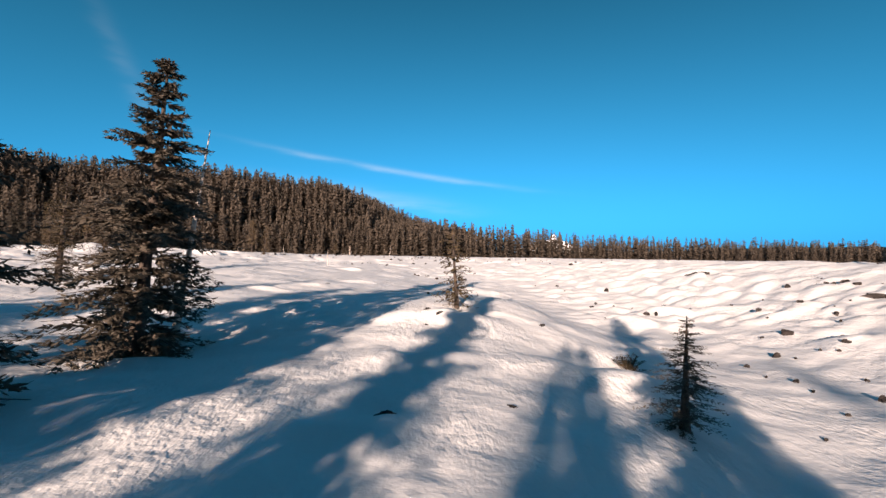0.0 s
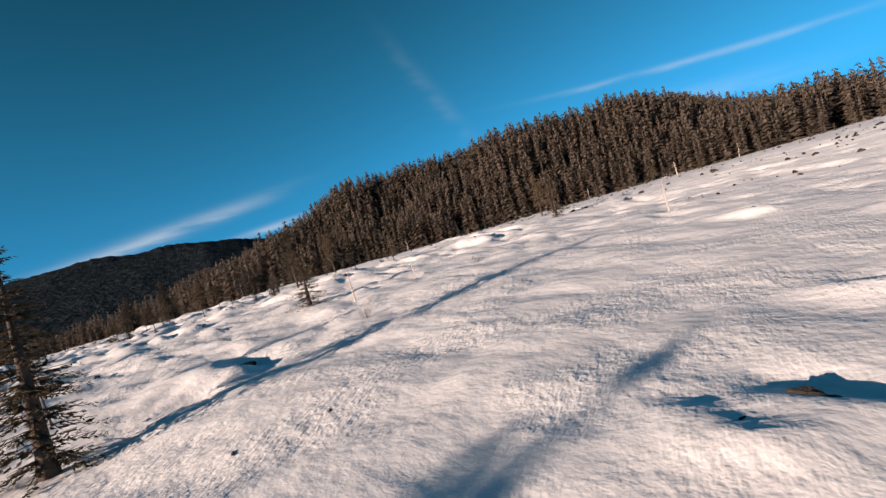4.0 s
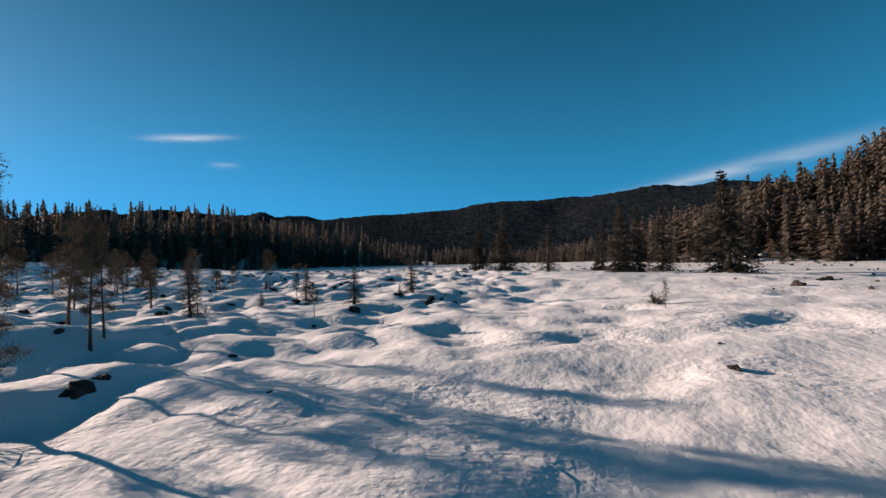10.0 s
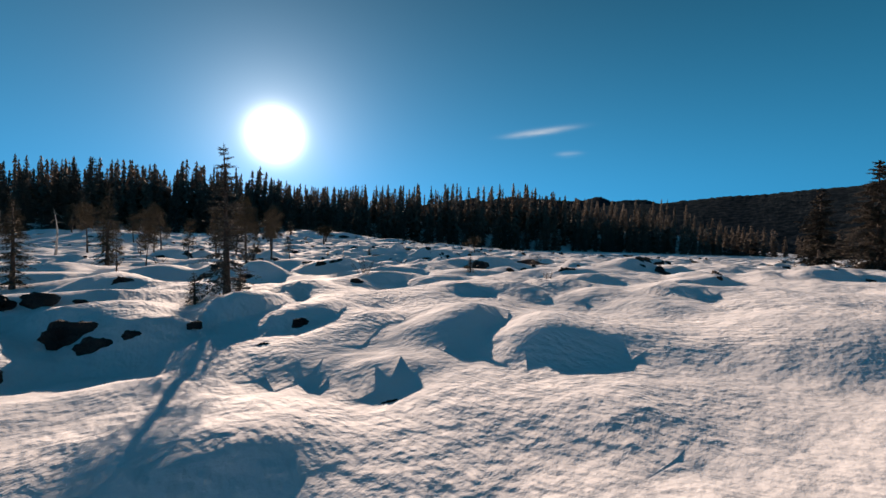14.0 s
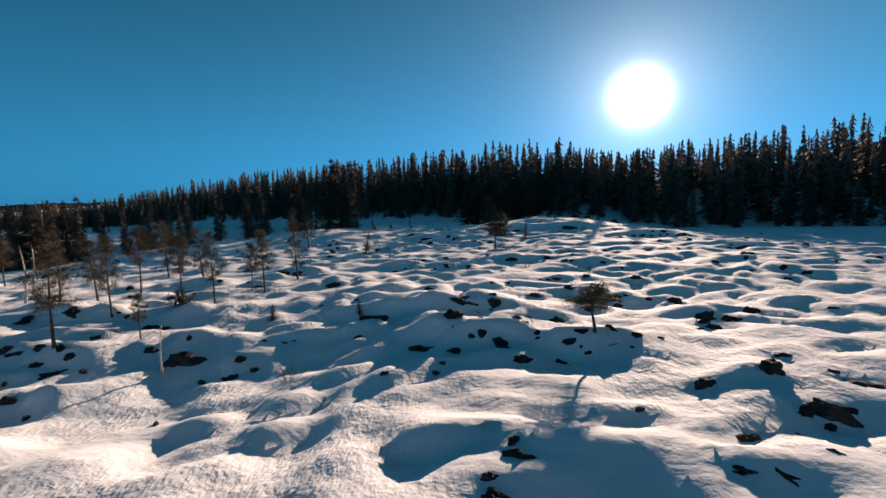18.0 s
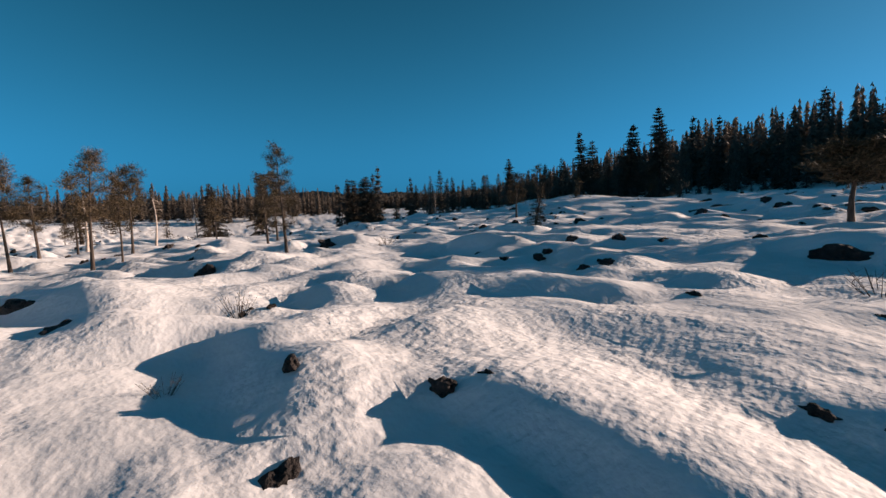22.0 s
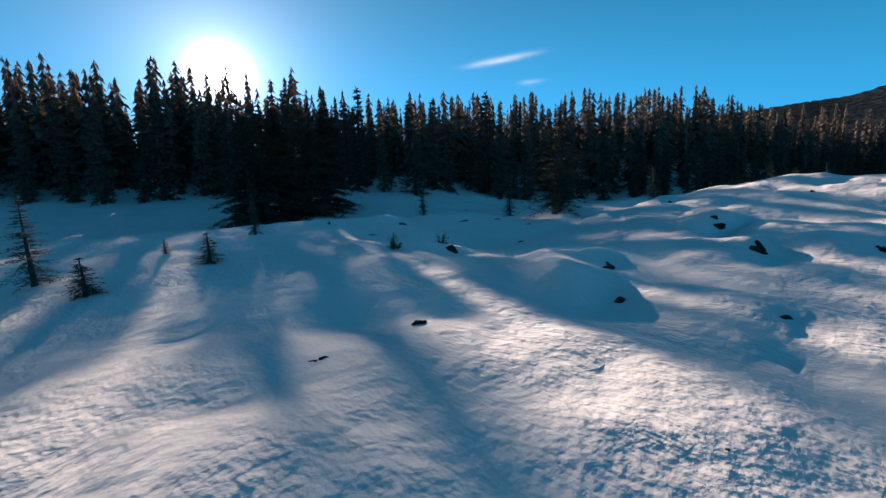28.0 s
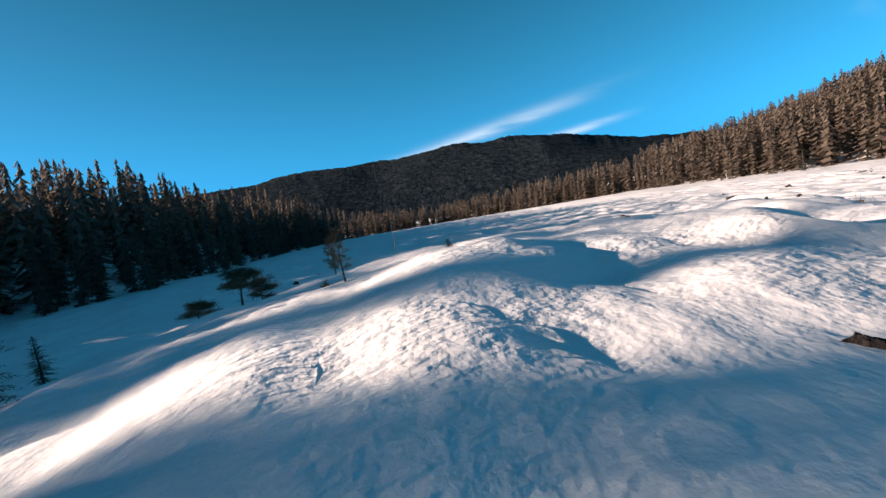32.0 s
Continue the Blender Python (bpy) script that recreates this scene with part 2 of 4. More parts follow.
# ---- geometry helpers ----
def mesh_of(name, verts, faces, mat, smooth=False):
    me = bpy.data.meshes.new(name)
    verts = np.asarray(verts, dtype=np.float32)
    if isinstance(faces, np.ndarray):
        k = faces.shape[1]
        me.vertices.add(len(verts))
        me.vertices.foreach_set("co", verts.ravel())
        me.loops.add(faces.size)
        me.loops.foreach_set("vertex_index", faces.astype(np.int32).ravel())
        me.polygons.add(len(faces))
        me.polygons.foreach_set("loop_start", np.arange(0, faces.size, k, dtype=np.int32))
        me.update(calc_edges=True)
        me.validate()
    else:
        me.from_pydata(verts.tolist(), [], faces)
    me.polygons.foreach_set("use_smooth", np.full(len(me.polygons), smooth))
    me.materials.append(mat)
    return me


def part(name, me, parent, label="", kind=""):
    ob = new(name, me)
    ob.parent = parent
    return tagged(ob, label=label, kind=kind)


def lattice(seed):
    return np.random.RandomState(seed).rand(256, 256).astype(np.float32)


def smooth_noise(x, y, table):
    """Value noise in -1..1 on a unit lattice."""
    xi, yi = np.floor(x).astype(int), np.floor(y).astype(int)
    u, v = x - xi, y - yi
    u, v = u * u * u * (u * (u * 6 - 15) + 10), v * v * v * (v * (v * 6 - 15) + 10)
    a, b = table[xi % 256, yi % 256], table[(xi + 1) % 256, yi % 256]
    c, d = table[xi % 256, (yi + 1) % 256], table[(xi + 1) % 256, (yi + 1) % 256]
    return ((a + (b - a) * u) * (1 - v) + (c + (d - c) * u) * v) * 2 - 1


N1, N2, N3, N4, N5 = (lattice(k) for k in (11, 12, 13, 14, 15))


def turned(x, y, degrees, scale):
    c, s = math.cos(radians(degrees)), math.sin(radians(degrees))
    return (c * x - s * y) / scale, (s * x + c * y) / scale


def fade(a, b, v):
    t = np.clip((v - a) / (b - a), 0, 1)
    return t * t * (3 - 2 * t)


EDGE_AZ = (-180, -169, -150, -132, -109, -99, -69, -50, -34, -17, 6, 28, 53, 63, 68, 77, 86, 94, 102, 114, 124, 134, 141, 153, 168, 180)
EDGE_D = (101, 117, 208, 329, 365, 319, 368, 400, 291, 157, 146, 136, 132, 152, 211, 262, 330, 286, 189, 142, 112, 100, 102, 105, 103, 101)


def edge(x, y):
    """How far a place lies beyond the woods' edge, and its azimuth from the middle of the field."""
    a = np.degrees(np.arctan2(-(x + 45), y - 20))
    return np.hypot(x + 45, y - 20) - np.interp(a, EDGE_AZ, EDGE_D) + 9 * smooth_noise(x / 22, y / 22, N5), a


# broad swells and dips of the field: x, y, radius, height
SWELLS = ((-11, 16, 6, -1.1), (-26, 26, 9, -0.75), (1, 24, 7, 1.2), (-42.5, 54, 5, 0.8), (-20.5, 73.5, 6, -1.0),
          (-58.5, -9.5, 7, 1.25), (-92, -14, 9, 0.85), (-86, -26, 4, -0.6), (-60, 65, 5, -0.45),
          (-76.0, -21.9, 4.5, -0.61), (0.4, 13.1, 11, 0.69), (-91.0, 25.7, 7, -0.67), (-75.1, 39.6, 7, -0.68), (-57.1, 71.6, 11, -0.36),
          (-82.4, 31.2, 4.5, 0.38), (-95.5, -16.2, 11, 0.31), (3.5, 23.7, 4.5, 0.44), (-80.7, -30.1, 11, -0.27), (-68.1, 36.3, 4.5, -0.38),
          (-3.7, 23.9, 4.5, -0.39), (-18.7, 72.9, 4.5, 0.36), (-75.1, -22.6, 4.5, -0.60), (-28.3, 37.4, 7, -0.31),
          (-42, -8, 15, 1.1))


def lay(x, y):
    """The broad lie of the land, without the snow's own relief."""
    u, v = (x + 45) / 60, (y - 20) / 60
    u, v = u / (1 + np.abs(u / 1.2) ** 8) ** 0.125, v / (1 + np.abs(v / 1.2) ** 8) ** 0.125
    z = 3.68 - 2.58 * u + 0.03 * v - 1.76 * u * u + 1.95 * u * v + 2.07 * v * v - 0.59 * u ** 3 - 0.61 * u * u * v - 1.06 * u * v * v - 0.95 * v ** 3
    z = z + (4.2 - z) * fade(1.0, 1.55, np.hypot((x + 45) / 54, (y - 25) / 51))
    for sx, sy, sr, sz in SWELLS:
        z = z + sz * np.exp(-((x - sx) ** 2 + (y - sy) ** 2) / sr ** 2)
    d, a = edge(x, y)
    z = z + 20 * fade(0, 46, d) * fade(-9, 5, a) * fade(60, 36, a) + 12 * fade(0, 200, d) * fade(-25, 5, a) * fade(90, 55, a)
    z = z + 22 * fade(20, 260, d) * fade(-178, -160, a) * fade(-110, -140, a)
    z = z + 11 * fade(-30, 60, d) * (fade(-132, -150, a) + fade(132, 150, a)) + 11 * fade(8, 70, d) * fade(97, 107, a) * fade(150, 132, a)
    far = np.hypot(x + 45, y - 20)
    west = fade(130, 500, -(x + 60))
    return z - west * 9 + fade(600, 2500, far) * 4


OUTCROPS = []


def outcrop(x, y, width):
    """Notes a block of lava that shows through the snow; the drifts form about it."""
    OUTCROPS.append((x, y, width))


outcrop(-0.4, 9.5, 0.51)
outcrop(2.2, 10.5, 0.30)
outcrop(0.1, 14.1, 0.74)
outcrop(6.6, 15.8, 1.40)
outcrop(4.7, 19.5, 0.33)
outcrop(3.6, 20.7, 0.54)
outcrop(12.9, 32.2, 1.37)
outcrop(15.8, 35.4, 2.13)
outcrop(1.7, 41.4, 0.43)
outcrop(4.0, 44.5, 1.85)
outcrop(0.0, 17.3, 0.24)
outcrop(0.5, 18.0, 0.30)
outcrop(1.3, 19.1, 0.69)
outcrop(-0.0, 18.7, 0.32)
outcrop(2.2, 19.3, 0.56)
outcrop(0.5, 19.2, 0.99)
outcrop(-6.2, 15.5, 0.46)
outcrop(-9.3, 14.2, 0.68)
outcrop(-7.5, 24.9, 0.48)
outcrop(-8.3, 24.6, 0.39)
outcrop(-14.2, 11.3, 1.20)
outcrop(-14.5, 13.8, 1.53)
outcrop(-12.1, 23.4, 0.39)
outcrop(-11.4, 31.5, 0.56)
outcrop(-9.7, 35.4, 0.51)
outcrop(-8.7, 36.3, 0.66)
outcrop(-17.2, 30.8, 0.35)
outcrop(-18.6, 32.5, 0.29)
outcrop(-17.6, 34.5, 0.44)
outcrop(-7.2, 42.5, 0.63)
outcrop(-24.7, 24.7, 0.45)
outcrop(-4.5, 44.0, 0.32)
outcrop(-27.2, 36.9, 1.29)
outcrop(-4.9, 49.6, 0.40)
outcrop(-5.6, 52.2, 0.57)
outcrop(-10.9, 55.8, 1.01)
outcrop(-25.8, 59.9, 0.42)
outcrop(-27.6, 59.2, 0.26)
outcrop(-30.3, 57.2, 0.24)
outcrop(-25.3, 61.1, 0.87)
outcrop(-33.0, 53.7, 0.27)
outcrop(-28.0, 67.5, 0.42)
outcrop(-29.4, 68.7, 0.79)
outcrop(-28.2, 69.7, 0.69)
outcrop(-32.0, 68.7, 0.35)
outcrop(-33.1, 72.5, 1.19)
outcrop(-35.3, 72.0, 0.60)
outcrop(-36.0, 61.1, 1.44)
outcrop(-34.5, 65.3, 0.59)
outcrop(-33.7, 67.0, 0.57)
outcrop(-34.3, 66.6, 1.27)
outcrop(-33.7, 67.7, 0.57)
outcrop(-37.5, 59.3, 0.72)
outcrop(-36.2, 67.0, 1.06)
outcrop(-34.4, 69.8, 1.28)
outcrop(-35.5, 69.1, 1.00)
outcrop(-35.1, 69.4, 0.79)
outcrop(-36.5, 68.8, 0.82)
outcrop(-40.1, 59.3, 0.75)
outcrop(-41.4, 76.0, 0.69)
outcrop(-50.0, 82.8, 1.17)
outcrop(-41.5, 67.7, 0.26)
outcrop(-41.6, 63.7, 0.24)
outcrop(-41.8, 62.8, 0.26)
outcrop(-44.1, 70.3, 0.30)
outcrop(-44.0, 70.8, 0.30)
outcrop(-46.0, 70.7, 0.28)
outcrop(-44.3, 60.1, 0.26)
outcrop(-49.1, 47.7, 1.63)
outcrop(-78.9, 51.2, 2.10)
outcrop(-64.1, 24.0, 2.05)
outcrop(-52.9, 58.5, 0.42)
outcrop(-60.3, 55.8, 0.53)
outcrop(-66.3, 50.7, 0.87)
outcrop(-115.3, 59.0, 2.34)
outcrop(-62.3, 64.9, 0.29)
outcrop(-59.0, 62.5, 0.24)
outcrop(-61.7, 62.6, 0.30)
outcrop(-62.1, 55.5, 0.42)
outcrop(-66.6, 54.7, 0.46)
outcrop(-79.7, 64.7, 0.87)
outcrop(-113.5, 54.1, 1.57)
outcrop(-69.9, 65.1, 0.23)
outcrop(-69.8, 64.7, 0.24)
outcrop(-66.0, 60.6, 0.30)
outcrop(-69.9, 59.8, 0.38)
outcrop(-73.4, 63.2, 0.56)
outcrop(-71.5, 59.5, 0.79)
outcrop(-63.2, 54.5, 0.44)
outcrop(-74.6, 57.5, 0.68)
outcrop(-62.4, 54.2, 0.91)
outcrop(-76.9, 59.5, 1.18)
outcrop(-66.5, 53.0, 0.42)
outcrop(-68.5, 52.5, 0.86)
outcrop(-73.0, 53.5, 1.25)
outcrop(-74.8, 54.3, 1.08)
outcrop(-77.3, 56.4, 0.51)
outcrop(-71.3, 51.7, 0.53)
outcrop(-81.9, 54.9, 0.60)
outcrop(-88.6, 52.8, 1.23)
outcrop(-103.5, 48.3, 1.25)
outcrop(-84.8, 42.8, 0.60)
outcrop(-88.2, 42.9, 0.31)
outcrop(-88.9, 42.9, 0.54)
outcrop(-90.0, 42.2, 0.29)
outcrop(-88.8, 41.5, 0.60)
outcrop(-90.0, 41.1, 0.39)
outcrop(-78.1, 42.0, 0.37)
outcrop(-91.1, 40.4, 1.06)
outcrop(-75.9, 40.6, 0.44)
outcrop(-92.5, 38.8, 0.98)
outcrop(-91.9, 37.4, 0.52)
outcrop(-81.8, 35.9, 1.10)
outcrop(-75.0, 39.1, 0.39)
outcrop(-75.6, 37.3, 0.34)
outcrop(-74.9, 37.5, 0.83)
outcrop(-71.4, 40.4, 0.88)
outcrop(-69.7, 37.6, 1.41)
outcrop(-69.0, 34.6, 0.72)
outcrop(-66.7, 36.3, 1.05)
outcrop(-97.5, 30.4, 0.49)
outcrop(-69.0, 32.7, 1.35)
outcrop(-96.5, 29.5, 0.99)
outcrop(-64.0, 32.0, 0.95)
outcrop(-59.9, 30.2, 0.80)
outcrop(-42.9, 0.1, 2.07)
outcrop(-87.5, 37.3, 0.56)
outcrop(-88.2, 36.6, 0.28)
outcrop(-86.5, 37.8, 0.24)
outcrop(-87.8, 36.3, 0.50)
outcrop(-89.2, 35.4, 0.53)
outcrop(-86.6, 36.7, 0.65)
outcrop(-86.8, 36.2, 0.37)
outcrop(-90.7, 34.4, 0.47)
outcrop(-85.6, 35.5, 0.42)
outcrop(-91.2, 33.5, 0.62)
outcrop(-92.0, 33.1, 0.66)
outcrop(-84.4, 35.7, 0.96)
outcrop(-92.2, 31.6, 1.33)
outcrop(-79.8, 37.1, 0.29)
outcrop(-79.4, 36.4, 0.25)
outcrop(-80.9, 32.3, 0.59)
outcrop(-79.2, 34.5, 0.57)
outcrop(-76.7, 35.0, 0.78)
outcrop(-75.7, 35.2, 0.26)
outcrop(-73.6, 36.4, 1.25)
outcrop(-89.5, 11.1, 0.94)
outcrop(-67.9, 21.6, 0.94)
outcrop(-86.6, 32.4, 0.63)
outcrop(-86.2, 32.1, 0.28)
outcrop(-86.2, 31.7, 0.37)
outcrop(-85.4, 32.5, 0.34)
outcrop(-86.0, 30.9, 0.29)
outcrop(-85.2, 33.9, 0.28)
outcrop(-85.0, 33.0, 0.58)
outcrop(-90.6, 27.6, 0.60)
outcrop(-85.2, 31.1, 0.36)
outcrop(-88.0, 27.7, 0.42)
outcrop(-85.6, 28.9, 0.39)
outcrop(-89.5, 26.7, 1.30)
outcrop(-83.6, 34.3, 0.43)
outcrop(-83.5, 33.6, 0.26)
outcrop(-83.9, 31.0, 0.53)
outcrop(-83.4, 32.2, 0.59)
outcrop(-85.2, 27.5, 0.30)
outcrop(-82.7, 31.5, 0.90)
outcrop(-85.7, 26.9, 0.47)
outcrop(-82.8, 30.5, 0.39)
outcrop(-82.0, 29.2, 0.28)
outcrop(-79.0, 32.3, 1.67)
outcrop(-87.6, 21.5, 0.67)
outcrop(-77.7, 29.9, 0.64)
outcrop(-76.0, 30.4, 0.39)
outcrop(-89.5, 18.0, 0.43)
outcrop(-69.7, 29.3, 0.49)
outcrop(-84.7, 25.4, 0.43)
outcrop(-84.7, 23.6, 0.23)
outcrop(-82.8, 25.6, 0.86)
outcrop(-80.4, 26.8, 0.52)
outcrop(-80.3, 25.7, 0.25)
outcrop(-86.2, 18.6, 0.23)
outcrop(-80.3, 24.3, 0.24)
outcrop(-80.2, 24.6, 0.33)
outcrop(-84.2, 19.0, 0.34)
outcrop(-79.2, 27.5, 0.44)
outcrop(-77.8, 27.6, 0.91)
outcrop(-84.5, 15.3, 0.43)
outcrop(-78.0, 20.0, 0.54)
outcrop(-85.0, 14.4, 1.15)
outcrop(-78.9, 17.8, 0.68)
outcrop(-75.3, 27.4, 0.31)
outcrop(-73.9, 24.4, 0.94)
outcrop(-82.9, 12.8, 0.38)
outcrop(-80.4, 10.7, 0.35)
outcrop(-68.9, 24.5, 0.60)
outcrop(-74.6, -4.1, 1.48)
outcrop(-77.0, 17.3, 0.50)
outcrop(-80.7, 13.7, 0.34)
outcrop(-78.0, 14.8, 0.25)
outcrop(-76.6, 17.9, 0.41)
outcrop(-79.5, 13.1, 0.31)
outcrop(-75.9, 17.4, 0.80)
outcrop(-76.6, 14.9, 0.33)
outcrop(-71.1, 17.7, 0.33)
outcrop(-69.1, 19.2, 0.81)
outcrop(-67.9, 18.7, 1.07)
outcrop(-68.0, 15.1, 0.70)
outcrop(-79.5, 4.0, 0.33)
outcrop(-78.2, -1.1, 1.56)
outcrop(-58.9, 17.0, 0.51)
outcrop(7.8, -6.0, 1.88)
outcrop(10.1, -8.8, 2.15)
outcrop(14.9, -2.2, 2.44)
outcrop(-75.5, 7.2, 0.33)
outcrop(-70.1, 12.1, 0.33)
outcrop(-69.9, 11.7, 0.32)
outcrop(-69.5, 12.4, 0.43)
outcrop(-72.8, 6.6, 0.56)
outcrop(-70.9, 8.5, 0.41)
outcrop(-67.7, 13.8, 0.78)
outcrop(-66.8, 13.1, 0.24)
outcrop(-65.2, 10.4, 0.45)
outcrop(-65.0, 9.4, 0.47)
outcrop(-64.3, 7.2, 0.49)
outcrop(-71.9, -3.4, 0.43)
outcrop(-66.3, -1.5, 0.42)
outcrop(-58.6, 11.8, 0.34)
outcrop(-68.3, -4.3, 0.31)
outcrop(-63.3, -1.1, 0.81)
outcrop(-73.3, -7.5, 0.81)
outcrop(-72.3, -7.6, 0.97)
outcrop(-48.3, 14.6, 0.72)
outcrop(-47.7, 9.5, 1.35)
outcrop(-46.2, 12.3, 1.34)
outcrop(-41.9, 7.4, 1.54)
outcrop(-40.6, 10.4, 1.17)
outcrop(-66.5, -7.2, 0.52)
outcrop(-66.6, -9.8, 0.37)
outcrop(-61.0, -9.1, 0.30)
outcrop(-60.3, -9.4, 0.43)
outcrop(-61.9, -10.8, 0.32)
outcrop(-64.1, -11.9, 0.28)
outcrop(-57.9, -9.3, 0.38)
outcrop(-66.2, -11.5, 0.30)
outcrop(-64.6, -14.8, 0.26)
outcrop(-66.3, -15.3, 0.29)
outcrop(-70.4, -12.1, 0.44)
outcrop(-75.1, -13.7, 0.82)
outcrop(-74.0, -27.0, 0.55)
outcrop(-99.3, -50.6, 1.23)
outcrop(-67.0, -13.9, 0.27)
outcrop(-69.9, -14.3, 0.62)
outcrop(-70.9, -14.7, 0.70)
outcrop(-71.2, -20.4, 0.73)
outcrop(-71.2, -24.8, 0.44)
outcrop(-75.3, -21.7, 0.28)
outcrop(-71.6, -15.6, 0.75)
outcrop(-72.2, -15.9, 0.40)
outcrop(-76.6, -22.2, 0.30)
outcrop(-76.4, -11.8, 0.51)
outcrop(-79.0, -23.8, 0.33)
outcrop(-78.8, -25.6, 0.35)
outcrop(-78.0, -27.1, 0.59)
outcrop(-85.8, -6.0, 1.24)
outcrop(-102.2, 0.8, 1.77)
outcrop(-121.4, 28.0, 2.72)
outcrop(-125.3, 27.3, 2.49)
outcrop(-78.1, -15.85, 0.55)
outcrop(-77.75, -15.5, 0.50)
outcrop(-82.1, -18.9, 0.60)
outcrop(-83.5, -16.8, 0.23)
outcrop(-83.3, -14.4, 0.42)
outcrop(-86.3, -9.1, 0.52)
outcrop(-113.1, 11.1, 3.10)
outcrop(-84.4, -14.6, 0.25)
outcrop(-89.0, -10.7, 0.26)
outcrop(-88.3, -10.1, 1.20)
outcrop(-91.7, -11.1, 0.26)
outcrop(-98.2, 0.8, 1.27)
outcrop(-130.5, 15.3, 1.19)
outcrop(-173.6, -28.6, 1.87)
outcrop(-23.0, 53.5, 0.44)
outcrop(-28.0, 50.0, 0.27)
outcrop(-30.8, 47.4, 0.46)
outcrop(-96.4, -18.9, 0.31)
outcrop(-91.9, -5.4, 2.20)
outcrop(-51.8, -9.6, 1.65)
outcrop(-97.9, -7.7, 0.45)
outcrop(20.3, 23.2, 0.98)
outcrop(-103.9, 9.5, 2.20)
outcrop(27.6, 28.6, 2.02)
outcrop(-86.5, 36.1, 0.5)
outcrop(-86.9, 35.75, 0.5)
outcrop(-87.3, 35.5, 0.46)
outcrop(-87.8, 35.7, 0.5)
outcrop(-87.0, 36.4, 0.46)
outcrop(-86.2, 36.6, 0.5)
outcrop(25.4, 45.9, 2.20)
outcrop(-132.1, 55.3, 2.20)


def drifts(x, y):
    """Snow piled on the sunny side of each large block, and the hollow kept open in its lee."""
    ox, oy, ow = (np.array(c)[:, None] for c in zip(*[o for o in OUTCROPS if o[2] > 0.45]))
    s = np.clip(ow + 0.25, 0.6, 1.7)
    shape, x, y = x.shape, x.ravel(), y.ravel()
    x, y = x + 0.55 * smooth_noise(x / 1.3, y / 1.3, N3), y + 0.55 * smooth_noise(x / 1.3 + 40, y / 1.3 + 7, N3)
    total = np.zeros(x.size)
    near = np.where((x > -125) & (x < 25) & (y > -50) & (y < 100))[0]
    for part_ in np.array_split(near, max(1, near.size // 20000)):
        if not part_.size:
            continue
        xs, ys = x[part_][None, :], y[part_][None, :]
        close = ((np.abs(ox - xs.mean()) < 3.5 + np.ptp(xs) / 2) & (np.abs(oy - ys.mean()) < 3.5 + np.ptp(ys) / 2)).ravel()
        if not close.any():
            continue
        u, v, k = (xs - ox[close]) / s[close], (ys - oy[close]) / s[close], s[close]
        total[part_] = (k * (0.27 * np.exp(-((v + 0.8) / 0.75) ** 2 - (u / 1.5) ** 2) - 0.17 * np.exp(-((v - 0.3) / 0.6) ** 2 - (u / 1.1) ** 2))).sum(0)
    return np.clip(total, -0.55, 0.45).reshape(shape)


def swell(x, y):
    wx = x + 1.1 * smooth_noise(x / 6, y / 6, N4)
    wy = y + 1.1 * smooth_noise(x / 6 + 31, y / 6 + 17, N4)
    lumpy = np.maximum(fade(-20, -46, x) * fade(-14, 4, y) * fade(70, 56, y + 6 * fade(-54, -62, x) * -1), fade(-2, 14, x) * fade(14, 28, y))
    rough = (0.75 + 0.45 * lumpy + 0.5 * fade(-66, -80, x) * fade(6, -6, y)) * (1 - 0.3 * fade(60, 67, y)) * (0.85 + 0.4 * smooth_noise(x / 19, y / 19, N5))
    a, b = turned(wx, wy, 20, 6.4)
    h = np.abs(smooth_noise(a, b * 1.25, N5)) * (0.36 - 0.26 * lumpy)
    a, b = turned(wx, wy, 10, 2.7)
    h = h + np.abs(smooth_noise(a * 0.8, b * 1.1, N1)) * (0.21 + 0.01 * lumpy)
    a, b = turned(wx, wy, -25, 1.45)
    h = h + np.abs(smooth_noise(a * 0.8, b, N2)) * (0.10 + 0.25 * lumpy)
    a, b = turned(wx, wy, 12, 0.95)
    h = h + 0.09 * smooth_noise(a, b * 1.3, N3) * (0.4 + 0.6 * lumpy)
    return (h - 0.20) * rough


def relief(x, y):
    """Snow over lava blocks: rounded mounds with sharp hollows between, steeper on the lee side."""
    h = swell(x, y)
    h = 0.88 * swell(x, y - 0.6 * h)
    low = fade(50, 60, y) * fade(-62, -54, x)
    a, b = turned(x + 0.9 * smooth_noise(x / 5, y / 5, N1), y + 0.9 * smooth_noise(x / 5 + 13, y / 5 + 5, N1), 48, 2.6)
    cup = 0.22 * fade(0.15, 0.9, smooth_noise(a, b * 1.5, N2)) + 0.09 * fade(0.2, 0.9, smooth_noise(a * 2.1 + 9, b * 2.4, N3))
    h = h * (1 - low) + low * (np.minimum(h, 0.10 + 0.25 * (h - 0.10)) - cup)
    a, b = turned(x, y, 30, 0.62)
    fine = 0.03 * smooth_noise(a, b * 1.6, N4)
    far = np.hypot(x + 45, y - 20)
    return (h + drifts(x, y) + fine) * (1 - fade(260, 700, far))


def ground(x, y):
    x, y = np.asarray(x, float), np.asarray(y, float)
    return lay(x, y) + relief(x, y)


def graded(lo, hi, step, reach, growth):
    inner = np.arange(lo, hi + step / 2, step)
    out, s, d = [], step, 0.0
    while d < reach:
        s = min(s * growth, 120)
        d += s
        out.append(d)
    out = np.array(out)
    return np.r_[(inner[0] - out)[::-1], inner, inner[-1] + out]


